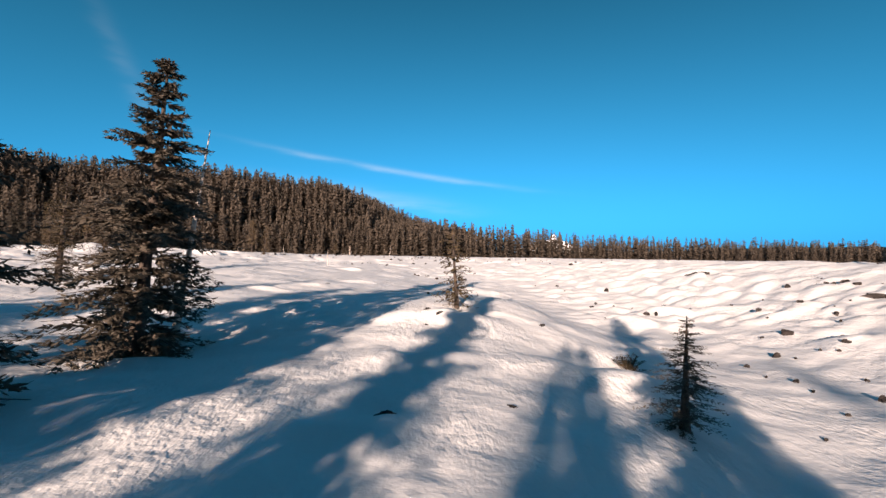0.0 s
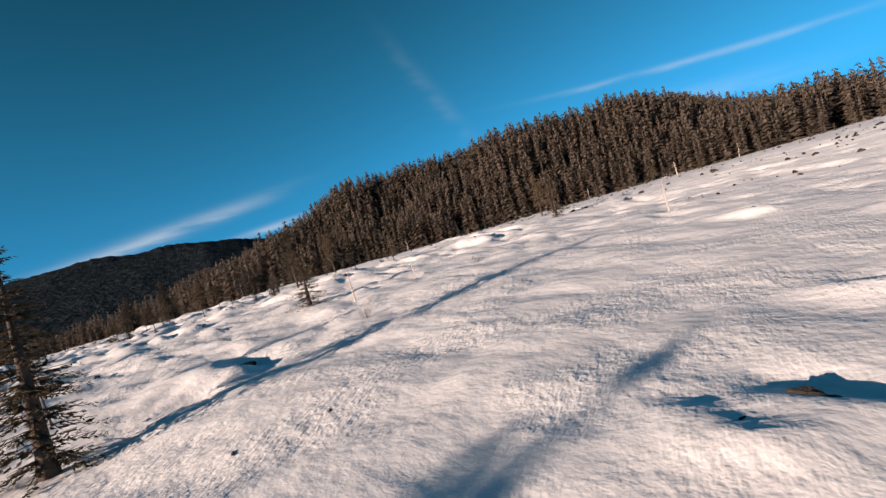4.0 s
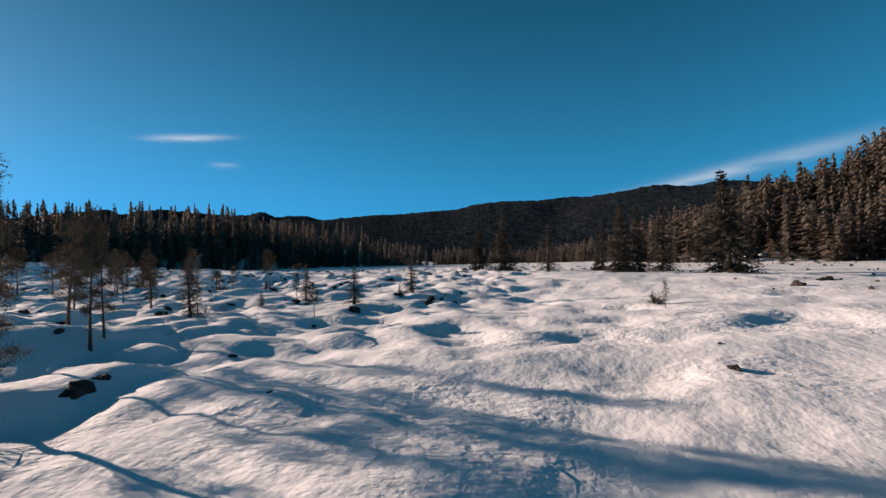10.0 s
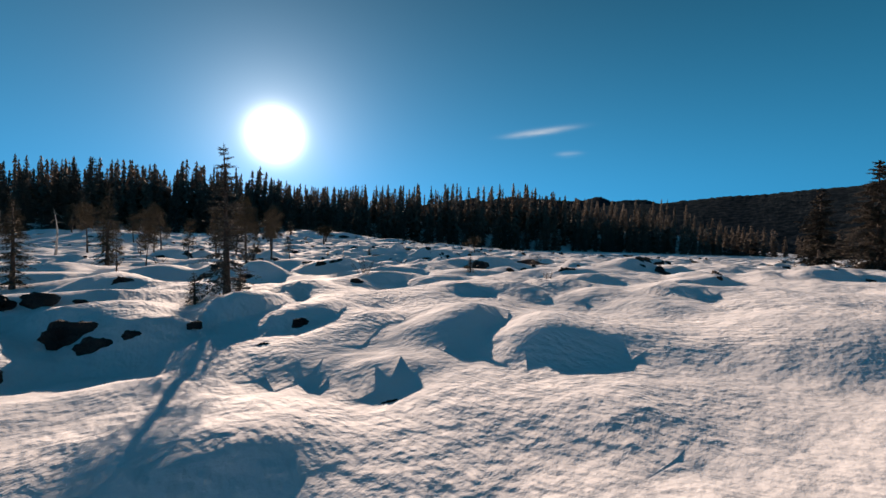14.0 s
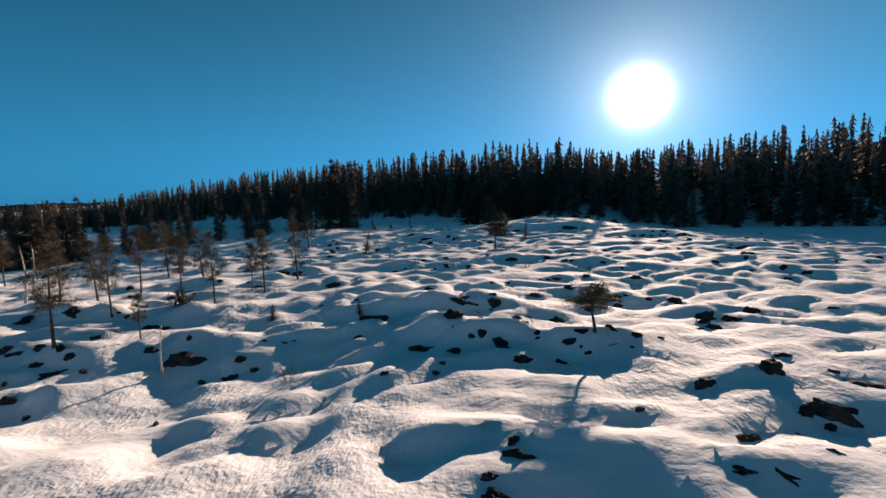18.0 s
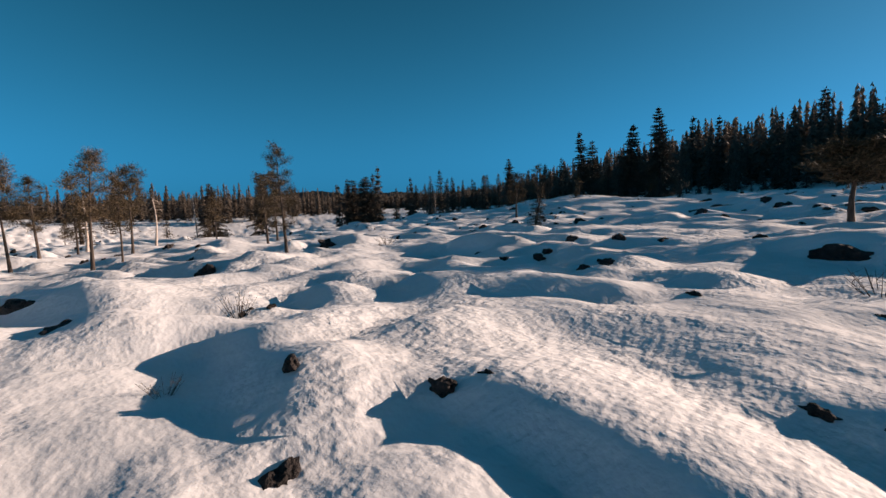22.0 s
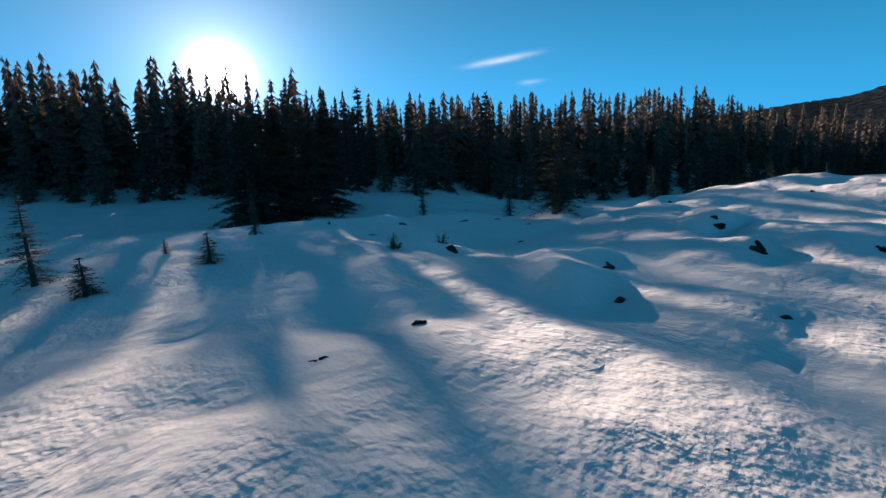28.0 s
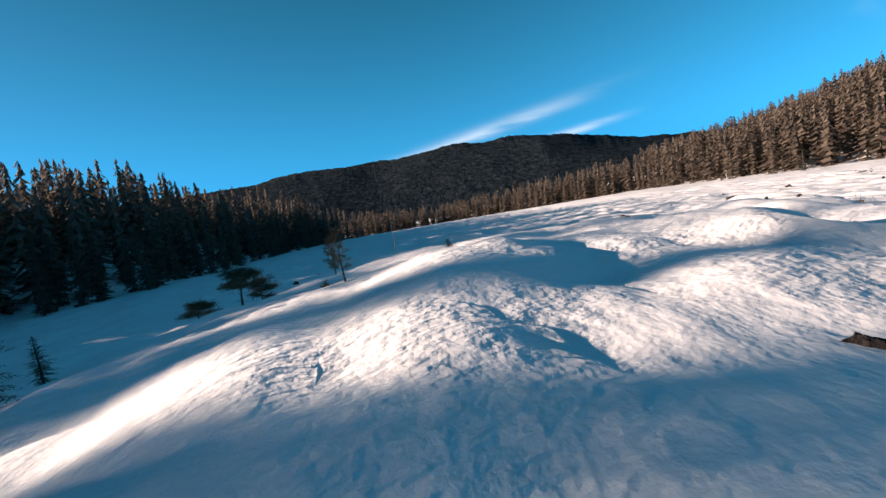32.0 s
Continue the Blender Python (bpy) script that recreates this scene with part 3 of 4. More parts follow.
gx, gy = graded(-112, 24, 0.32, 4200, 1.06), graded(-42, 92, 0.32, 4200, 1.06)
GX, GY = np.meshgrid(gx, gy, indexing="ij")
gz = ground(GX, GY)
ids = np.arange(GX.size).reshape(GX.shape)
quads = np.stack([ids[:-1, :-1], ids[1:, :-1], ids[1:, 1:], ids[:-1, 1:]], -1).reshape(-1, 4)
tagged(new("ground", mesh_of("ground", np.stack([GX, GY, gz], -1).reshape(-1, 3), quads, SNOW, True)),
       "undulating sunlit snow cover over buried lava blocks", "ground", kind="structure")


# ---- far ridges ----
def ridge(name, label, az0, az1, dist, heights, depth, mat, seed, rough=10.0):
    """A distant slope about the field: heights above the field at even steps of azimuth."""
    n, k = 420, 7
    t = lattice(seed)
    rows = []
    for i in range(n + 1):
        f = i / n
        a = radians(az0 + (az1 - az0) * f)
        h = 0.94 * float(np.interp(f * (len(heights) - 1), range(len(heights)), heights))
        for j in range(k):
            g = j / (k - 1)
            d = dist - depth * (1 - g)
            bumpy = float(smooth_noise(np.array([f * 26.0]), np.array([g * 4.0]), t)[0]) * rough * g
            fine = float(smooth_noise(np.array([f * 310.0]), np.array([g * 9.0]), t)[0]) * (0.9 + rough * 0.15) * g ** 8
            rows.append((-45 - d * math.sin(a), 20 + d * math.cos(a), -12 + (h + 12) * g ** 0.8 + bumpy + fine))
        rows.append((-45 - (dist + depth) * math.sin(a), 20 + (dist + depth) * math.cos(a), -12))
    k += 1
    faces = [(i * k + j, i * k + j + 1, (i + 1) * k + j + 1, (i + 1) * k + j) for i in range(n) for j in range(k - 1)]
    ob = new(name, mesh_of(name, rows, faces, mat, True))
    return tagged(ob, label, "hills", kind="structure")


ridge("backdrop_ridge", "distant wooded ridge tinted dark blue by haze above the snowfield", 38, 128, 1500, (70, 100, 125, 165, 212, 222, 222, 203, 210, 186, 175, 165, 152, 122), 600, HAZED_WOODS, 21, 6)
ridge("backdrop_snow_hills", "far snow-topped hills beyond the wooded valley", 106, 150, 3000, (240, 290, 340, 350, 320, 230), 900, HAZED_WOODS, 22, 18)
ridge("backdrop_low_hills", "low far hills dark with forest on the horizon", -150, -18, 1500, (46, 70, 52, 62, 40, 34, 22, 30, 48, 40, 26), 500, HAZED_WOODS, 23, 6)
peak_v, peak_f = [], []
for i, (u, h) in enumerate(((-190, 0), (-120, 38), (-60, 82), (-25, 96), (-6, 152), (8, 158), (22, 104), (70, 76), (120, 30), (190, 0))):
    peak_v += [(u + 560, 2450, -20), (u + 560, 2450 + 20, h * 0.5 + 62), (u + 560, 2650, -20)]
for i in range(9):
    a = i * 3
    peak_f += [(a, a + 3, a + 4, a + 1), (a + 1, a + 4, a + 5, a + 2)]
tagged(new("backdrop_snow_peak", mesh_of("snow_peak", peak_v, peak_f, SNOW)), "white rocky snow peak far behind the forest", "mountain", kind="structure")


# ---- trees ----
def trunk_mesh(name, height, radius, bend, rnd, mat, top=0.08, rings=9, sides=8):
    """A tapered, slightly crooked stem with a flared foot."""
    verts, faces = [], []
    px, py = rnd.uniform(0, 6.28), rnd.uniform(0, 6.28)
    axis = []
    for i in range(rings + 1):
        f = i / rings
        r = radius * ((1 - f) * (1 - top) + top) * (1 + 0.5 * max(0, 0.08 - f) / 0.08)
        cx, cy = bend * height * math.sin(f * 2.6 + px) * f, bend * height * math.sin(f * 3.3 + py) * f
        axis.append((cx, cy, f * height))
        for j in range(sides):
            a = j / sides * 2 * math.pi
            k = r * rnd.uniform(0.88, 1.12)
            verts.append((cx + k * math.cos(a), cy + k * math.sin(a), f * height - (0.5 if i == 0 else 0)))
    for i in range(rings):
        for j in range(sides):
            n = (j + 1) % sides
            faces.append((i * sides + j, i * sides + n, (i + 1) * sides + n, (i + 1) * sides + j))
    faces.append(tuple(range(rings * sides, (rings + 1) * sides)))
    return mesh_of(name, verts, faces, mat, True), axis


def along(axis, z):
    for a, b in zip(axis, axis[1:]):
        if z <= b[2]:
            k = (z - a[2]) / (b[2] - a[2])
            return Vector((a[0] + (b[0] - a[0]) * k, a[1] + (b[1] - a[1]) * k, z))
    return Vector(axis[-1])


def spray(verts, faces, at, way, length, width, rnd):
    """One flat tuft of needles: a pointed blade with a fold along its middle."""
    way = way.normalized()
    side = way.cross(Vector((rnd.uniform(-0.5, 0.5), rnd.uniform(-0.5, 0.5), 1))).normalized()
    dip = Vector((0, 0, -0.25 * length))
    n = len(verts)
    mid = at + way * length * 0.45
    verts += [at, mid + side * width + dip * rnd.uniform(0, 0.8), at + way * length + dip * rnd.uniform(-0.3, 0.7), mid - side * width + dip * rnd.uniform(0, 0.8)]
    faces.append((n, n + 1, n + 2, n + 3))


def twig(verts, faces, a, b, r):
    """A thin three-sided stick from a to b."""
    way = (b - a).normalized()
    u = way.orthogonal().normalized()
    v = way.cross(u)
    n = len(verts)
    for p, k in ((a, r), (b, r * 0.4)):
        for j in range(3):
            t = j * 2.094
            verts.append(p + (u * math.cos(t) + v * math.sin(t)) * k)
    for j in range(3):
        m = (j + 1) % 3
        faces.append((n + j, n + m, n + 3 + m, n + 3 + j))


def fir_parts(rnd, height, spread, whorls, tufts, low, gap, mat, size):
    """Meshes of a spruce or fir: stem, boughs and needles, with missing boughs and uneven lengths."""
    stem, axis = trunk_mesh("trunk", height, height * 0.016 + 0.03, 0.006, rnd, BARK)
    nv, nf, bv, bf = [], [], [], []
    slim = 0.68 if size < 0.4 else 1.0
    for w in range(whorls):
        f = low + (1 - low) * (w + rnd.uniform(-0.35, 0.35)) / whorls
        f = min(max(f, low), 0.985)
        z = f * height
        reach = spread * ((1 - f) ** 0.75) * (0.55 + 0.45 * min(1, (f - low) / 0.10 + 0.55)) + 0.05 * spread
        reach *= rnd.uniform(0.72, 1.15)
        count = rnd.randint(5, 7)
        turn = rnd.uniform(0, 6.28)
        for k in range(count):
            if rnd.random() < gap:
                continue
            a = turn + k / count * 6.28 + rnd.uniform(-0.3, 0.3)
            long = reach * rnd.uniform(0.4, 1.15)
            out = Vector((math.cos(a), math.sin(a), 0))
            rise = 0.35 * f - 0.12 + rnd.uniform(-0.1, 0.1)
            start = along(axis, z)
            end = start + out * long + Vector((0, 0, rise * long - 0.18 * long * (1 - f)))
            twig(bv, bf, start, start.lerp(end, 0.8), 0.012 * height * 0.12 + 0.006)
            steps = max(3, int(tufts * long / spread * (0.8 + 0.7 * f)))
            for s in range(steps):
                g = (s + rnd.random()) / steps
                g = 0.12 + 0.88 * g
                at = start.lerp(end, g) + Vector((0, 0, -0.22 * long * g * (1 - f) * g + rnd.uniform(-0.09, 0.05) * long))
                wide = size * (0.6 + 0.8 * (1 - g)) * rnd.uniform(0.7, 1.3) * (1.05 - 0.35 * f)
                for sgn in (-1, 1):
                    side = Vector((-out.y, out.x, 0)) * sgn
                    way = out * rnd.uniform(0.35, 0.9) + side * rnd.uniform(0.4, 1.0) + Vector((0, 0, rnd.uniform(-0.8, 0.3)))
                    spray(nv, nf, at, way, wide, wide * slim * rnd.uniform(0.16, 0.3), rnd)
                if rnd.random() < 0.5:
                    spray(nv, nf, at, out + Vector((rnd.uniform(-0.4, 0.4), rnd.uniform(-0.4, 0.4), rnd.uniform(-0.7, 0.5))), wide * 1.1, wide * 0.24, rnd)
    top = along(axis, height * 0.93)
    for k in range(10):
        spray(nv, nf, top + Vector((0, 0, height * 0.01 * k * 0.7)), Vector((rnd.uniform(-1, 1), rnd.uniform(-1, 1), rnd.uniform(0.4, 1.6))), size * 0.7, size * 0.14, rnd)
    return stem, mesh_of("branchwork", bv, bf, BARK), mesh_of("crown", nv, nf, mat)


def pine_parts(rnd, height, spread, lo, hi, limbs, tufts, mat, bend, stout, flat=1.0):
    """Meshes of a wind-beaten pine: crooked bare stem, limbs that carry separate clumps of needles."""
    stem, axis = trunk_mesh("trunk", height * 0.97, height * stout, bend, rnd, BARK, top=0.12)
    nv, nf, bv, bf = [], [], [], []
    for k in range(limbs):
        f = lo + (hi - lo) * (k + rnd.random()) / limbs
        z = f * height * 0.96
        start = along(axis, z)
        a = k * 2.4 + rnd.uniform(-0.5, 0.5)
        bulge = 0.45 + 0.55 * math.sin(math.pi * min(1, (f - lo) / (hi - lo) * 0.8 + 0.25))
        long = spread * bulge * rnd.uniform(0.45, 1.1)
        end = start + Vector((math.cos(a), math.sin(a), rnd.uniform(-0.12, 0.34))) * long
        twig(bv, bf, start, end, height * stout * 0.28)
        for c in range(3):
            mid = start.lerp(end, (0.5, 0.78, 1.0)[c]) + Vector((rnd.uniform(-0.12, 0.12), rnd.uniform(-0.12, 0.12), rnd.uniform(0, 0.15))) * spread
            ball = spread * rnd.uniform(0.2, 0.38)
            for t in range(tufts):
                way = Vector((rnd.gauss(0, 1), rnd.gauss(0, 1), rnd.gauss(0.25, 0.7) * flat)).normalized()
                spray(nv, nf, mid + way * ball * rnd.uniform(0.0, 1.0), way + Vector((0, 0, 0.2)), ball * rnd.uniform(0.2, 0.42), ball * rnd.uniform(0.028, 0.052), rnd)
    for k in range(limbs // 2):
        z = height * lo * rnd.uniform(0.35, 1.0)
        start, a = along(axis, z), rnd.uniform(0, 6.28)
        twig(bv, bf, start, start + Vector((math.cos(a), math.sin(a), rnd.uniform(-0.4, 0.3))) * spread * rnd.uniform(0.2, 0.6), height * stout * 0.12)
    return stem, mesh_of("branchwork", bv, bf, BARK), mesh_of("crown", nv, nf, mat)


def tree_thing(name, label, category, meshes, names=("trunk", "branchwork", "crown")):
    ob = tagged(new(name), label, category)
    for n, me in zip(names, meshes):
        part(n, me, ob, kind="" if n == "trunk" else "stuff")
    ob.location = (0, 0, -500)
    return ob


rnd = random.Random(7)
MODELS = {}


def model(kind, size, ob):
    MODELS.setdefault(kind, []).append((size, ob))


FIR_TEXT = "tall snow-free dark fir standing in deep snow"
for k in range(3):
    model("fir", 11.0, tree_thing("fir_tree", FIR_TEXT, "tree", fir_parts(rnd, 11.0, (2.3, 2.6, 2.9)[k], 36, 84, 0.04, 0.22, NEEDLE, 0.28)))
for k in range(4):
    model("fir_edge", 13.0, tree_thing("fir_tree", "tall dark fir at the edge of the woods", "tree", fir_parts(rnd, 13.0, (1.7, 2.1, 2.5, 2.9)[k], 26, 11, 0.05, 0.2, NEEDLE, 0.62)))
for k in range(3):
    model("fir_small", 4.2, tree_thing("young_fir", "young brownish fir growing out of the snow", "tree", fir_parts(rnd, 4.2, 0.85 + 0.15 * k, 30, 30, 0.08, 0.24, PINE_NEEDLE if k == 1 else NEEDLE, 0.105)))
for k in range(3):
    model("sap", 2.0, tree_thing("fir_sapling", "small fir sapling poking out of the snow", "tree", fir_parts(rnd, 2.0, 0.5 + 0.1 * k, 18, 14, 0.06, 0.22, PINE_NEEDLE if k else NEEDLE, 0.10)))
for k in range(4):
    model("pine", 4.5, tree_thing("lava_field_pine", "slender pine with bare lower trunk and tufted crown on snow", "tree", pine_parts(rnd, 4.5, 0.74 + 0.08 * k, 0.22 + 0.08 * k, 1.0, 24, 150, PINE_NEEDLE, 0.02, 0.016)))
for k in range(3):
    model("bonsai", 2.4, tree_thing("stunted_pine", "stunted crooked pine with a flat wide crown on a snow mound", "tree", pine_parts(rnd, 2.4, 1.05 + 0.12 * k, 0.50, 0.97, 17, 210, PINE_NEEDLE, 0.09, 0.034, 0.45)))
model("snagtop", 4.4, tree_thing("dead_topped_pine", "pine with a long dead grey top above a ragged crown", "tree", pine_parts(rnd, 4.4, 0.6, 0.14, 0.58, 15, 130, PINE_NEEDLE, 0.012, 0.013)))
model("larch", 2.0, tree_thing("bare_larch", "sparse brown larch with thin drooping branches on snow", "tree", fir_parts(rnd, 2.0, 0.80, 19, 10, 0.10, 0.26, PINE_NEEDLE, 0.12)))


def snag_thing(seed, height, twigs, bend):
    r = random.Random(seed)
    stem, axis = trunk_mesh("trunk", height, height * 0.017 + 0.02, bend, r, GREY_WOOD, top=0.1, rings=12)
    bv, bf = [], []
    for k in range(twigs):
        s = along(axis, height * r.uniform(0.2, 0.92))
        a = r.uniform(0, 6.28)
        e = s + Vector((math.cos(a), math.sin(a), r.uniform(-0.5, 0.3))) * r.uniform(0.25, 0.8) * (0.3 + height * 0.07)
        twig(bv, bf, s, e, 0.012)
        twig(bv, bf, s.lerp(e, 0.6), e + Vector((r.uniform(-0.1, 0.1), r.uniform(-0.1, 0.1), -0.12)), 0.008)
    return tree_thing("dead_snag", "bare weathered grey dead trunk standing in snow", "dead tree", (stem, mesh_of("branchwork", bv, bf, GREY_WOOD)), ("trunk", "branchwork"))


model("snag", 8.8, snag_thing(31, 8.8, 26, 0.004))
model("snag_small", 2.6, snag_thing(32, 2.6, 9, 0.03))
model("snag_small", 2.6, snag_thing(33, 2.6, 6, 0.05))


def bush_thing(seed):
    r = random.Random(seed)
    nv, nf, bv, bf = [], [], [], []
    for k in range(34):
        a, e = r.uniform(0, 6.28), r.uniform(0.15, 1.3)
        tip = Vector((math.cos(a) * math.cos(e) * 0.62, math.sin(a) * math.cos(e) * 0.62, math.sin(e))) * r.uniform(0.55, 1.0)
        twig(bv, bf, Vector((tip.x * 0.15, tip.y * 0.15, -0.12)), tip, 0.012)
        for s in range(22):
            at = tip * r.uniform(0.3, 1.0)
            spray(nv, nf, at, Vector((r.gauss(0, 1), r.gauss(0, 1), r.gauss(0.5, 0.8))), r.uniform(0.07, 0.15), r.uniform(0.010, 0.024), r)
    return tree_thing("scrubby_bush", "low scrubby brown bush half buried in snow", "bush", (mesh_of("branchwork", bv, bf, BARK), mesh_of("foliage", nv, nf, PINE_NEEDLE)), ("branchwork", "foliage"))


for k in range(2):
    model("bush", 1.0, bush_thing(40 + k))

def dry_shrub_thing(seed):
    r = random.Random(seed)
    bv, bf = [], []
    for k in range(16):
        a, e = r.uniform(0, 6.28), r.uniform(0.5, 1.4)
        tip = Vector((math.cos(a) * math.cos(e), math.sin(a) * math.cos(e), math.sin(e))) * r.uniform(0.5, 1.0)
        root = Vector((tip.x * 0.12, tip.y * 0.12, -0.15))
        twig(bv, bf, root, tip, 0.011)
        for s in range(3):
            fork = root.lerp(tip, r.uniform(0.4, 0.85))
            twig(bv, bf, fork, fork + Vector((r.uniform(-1, 1), r.uniform(-1, 1), r.uniform(0.2, 1))) * 0.2, 0.006)
    return tree_thing("dry_shrub", "leafless brown shrub with thin twigs poking from snow", "shrub", (mesh_of("branchwork", bv, bf, BARK),), ("branchwork",))


model("dry", 1.0, dry_shrub_thing(50))
model("dry", 1.0, dry_shrub_thing(51))

GROUPS = {"dry": "dry shrubs", "fir": "firs", "fir_edge": "firs at the edge of the woods", "fir_small": "young firs", "sap": "fir saplings", "pine": "pines on the lava field", "bonsai": "stunted pines",
          "snag": "dead snags", "snag_small": "dead snags", "bush": "bushes", "snagtop": "pines on the lava field", "larch": "larches"}
planted = random.Random(5)
for kind, made in MODELS.items():
    for size, ob in made:
        tagged(ob, group=GROUPS[kind])


def plant(kind, x, y, height, lean=None, wide=1.0):
    """Sets one tree at its place, its foot a little under the snow."""
    if kind == "fir" and height < 6.5:
        kind = "fir_small"
    if kind == "snag" and height < 6:
        kind = "snag_small"
    made = MODELS[kind]
    size, ob = made[planted.randrange(len(made))]
    s = height / size
    wide = s * wide * planted.uniform(0.9, 1.12) * (1.4 if kind == "sap" else 1.2 if kind == "fir" else 1.0)
    tilt = lean if lean else (planted.uniform(-3, 3), planted.uniform(-3, 3))
    m = pose(x, y, float(ground(x, y)) - 0.06 * s, tilt[0], tilt[1], 0) @ pose(0, 0, 0, 0, 0, planted.uniform(0, 360)) @ Matrix.Diagonal((wide, wide, s, 1))
    return copy_thing(ob, m)


# ---- rocks ----
def rock_mesh(seed, flat, mat):
    r = random.Random(seed)
    bm = bmesh.new()
    bmesh.ops.create_icosphere(bm, subdivisions=4, radius=0.5)
    shift = Vector((r.uniform(-50, 50), r.uniform(-50, 50), r.uniform(-50, 50)))
    cuts = [(Vector((r.gauss(0, 1), r.gauss(0, 1), r.gauss(0.2, 0.8))).normalized(), r.uniform(0.22, 0.40)) for _ in range(8)]
    for v in bm.verts:
        p = v.co.copy()
        for n, d in cuts:
            k = p.dot(n) - d
            if k > 0:
                p -= n * k * 0.85
        p *= 1 + 0.42 * noise.noise(p * 2.6 + shift) + 0.24 * noise.noise(p * 6.5 + shift) + 0.10 * noise.noise(p * 14 + shift)
        v.co = (p.x, p.y * r.uniform(0.98, 1.02), p.z * flat)
    me = bpy.data.meshes.new("lava_rock")
    bm.to_mesh(me)
    bm.free()
    me.materials.append(mat)
    me.polygons.foreach_set("use_smooth", np.full(len(me.polygons), False))
    return me


ROCK_MESHES = [rock_mesh(60 + k, (0.55, 0.7, 0.45, 0.85, 0.6, 0.5)[k], ROCK) for k in range(6)]
rocky = random.Random(9)


def lava_block(x, y, width):
    """A dark block of lava that shows through the snow, set into the lee side of its mound."""
    ob = new("lava_rock", ROCK_MESHES[rocky.randrange(6)])
    e = 0.4 * width
    sx, sy = float(ground(x + e, y) - ground(x - e, y)) / (2 * e), float(ground(x, y + e) - ground(x, y - e)) / (2 * e)
    z = float(ground(x, y))
    s = min(width, 2.6) * rocky.uniform(1.1, 1.35)
    flat = min(1.0, 0.5 + 0.35 / max(width, 0.4)) * rocky.uniform(0.7, 1.05)
    ob.matrix_world = pose(x, y, z - s * (0.19 if width < 0.9 else 0.12), math.degrees(sy) * 0.6, -math.degrees(sx) * 0.6, rocky.uniform(-38, 38) + 180 * rocky.randrange(2)) @ Matrix.Diagonal((s, s * rocky.uniform(0.5, 0.8), s * flat, 1))
    size = "large" if width > 1.4 else "small" if width < 0.6 else "rough"
    return tagged(ob, size + " dark lava rock bare of snow between mounds", "rock", "lava rocks")


# ---- woods about the field ----
def low_tree(seed, levels=17, ring=7, broad=1.0):
    """A small fir for the mass of the woods: stem and drooping boughs."""
    r = random.Random(seed)
    v, f = [], []
    for j in range(3):
        a = j * 2.094
        v.append((0.018 * math.cos(a), 0.018 * math.sin(a), -0.06))
    v.append((0, 0, 0.9))
    f += [(0, 1, 3, 3), (1, 2, 3, 3), (2, 0, 3, 3)]
    for i in range(levels):
        z = 0.06 + 0.92 * i / levels
        reach = (0.155 * (1 - z) ** 0.8 + 0.010) * r.uniform(0.7, 1.2) * broad
        for k in range(ring):
            a = k / ring * 6.28 + r.uniform(0, 1) + i
            w, long = reach * r.uniform(0.2, 0.42), reach * r.uniform(0.5, 1.35)
            c, s = math.cos(a), math.sin(a)
            n = len(v)
            z0 = z + r.uniform(-0.02, 0.02)
            v += [(0, 0, z0 + 0.035), (c * long * 0.6 - s * w, s * long * 0.6 + c * w, z0 - 0.012), (c * long, s * long, z0 - 0.045 * r.uniform(0.0, 1.3)), (c * long * 0.6 + s * w, s * long * 0.6 - c * w, z0 - 0.012)]
            f.append((n, n + 1, n + 2, n + 3))
    return np.array(v, np.float32), np.array(f, np.int64)


LOW = [low_tree(80 + k) for k in range(5)]
HILL = [low_tree(90 + k, 13, 5, 1.35) for k in range(5)]
rs = np.random.RandomState(4)


def woods(name, label, places, heights, shapes):
    """One mass of trees, joined from a few shapes."""
    verts, faces, base = [], [], 0
    pick = rs.randint(0, len(shapes), len(places))
    for k, (v, f) in enumerate(shapes):
        sel = np.where(pick == k)[0]
        if not len(sel):
            continue
        p, h = places[sel], heights[sel]
        a = rs.rand(len(sel)) * 6.283
        wide = h * (0.8 + 0.45 * rs.rand(len(sel)))
        c, s = np.cos(a)[:, None], np.sin(a)[:, None]
        x = (v[None, :, 0] * c - v[None, :, 1] * s) * wide[:, None] + p[:, 0:1]
        y = (v[None, :, 0] * s + v[None, :, 1] * c) * wide[:, None] + p[:, 1:2]
        zz = v[None, :, 2] * h[:, None] + p[:, 2:3]
        verts.append(np.stack([x, y, zz], -1).reshape(-1, 3))
        faces.append((f[None] + (np.arange(len(sel)) * len(v))[:, None, None]).reshape(-1, 4) + base)
        base += len(sel) * len(v)
    verts, faces = np.concatenate(verts), np.concatenate(faces)
    stems = faces[:, 2] == faces[:, 3]
    me = bpy.data.meshes.new(name)
    loops = np.where(stems, 3, 4)
    flat = faces.ravel()[np.stack([np.ones_like(stems), np.ones_like(stems), np.ones_like(stems), ~stems], -1).ravel()]
    me.vertices.add(len(verts))
    me.vertices.foreach_set("co", verts.astype(np.float32).ravel())
    me.loops.add(len(flat))
    me.loops.foreach_set("vertex_index", flat.astype(np.int32))
    me.polygons.add(len(faces))
    me.polygons.foreach_set("loop_start", np.r_[0, np.cumsum(loops)[:-1]].astype(np.int32))
    me.update(calc_edges=True)
    me.materials.append(FOREST_NEEDLE)
    return tagged(new(name, me), label, "forest", kind="stuff")


def scatter(x0, x1, y0, y1, step):
    x, y = np.meshgrid(np.arange(x0, x1, step), np.arange(y0, y1, step))
    x, y = x.ravel(), y.ravel()
    return x + rs.uniform(-0.48, 0.48, x.size) * step, y + rs.uniform(-0.48, 0.48, y.size) * step


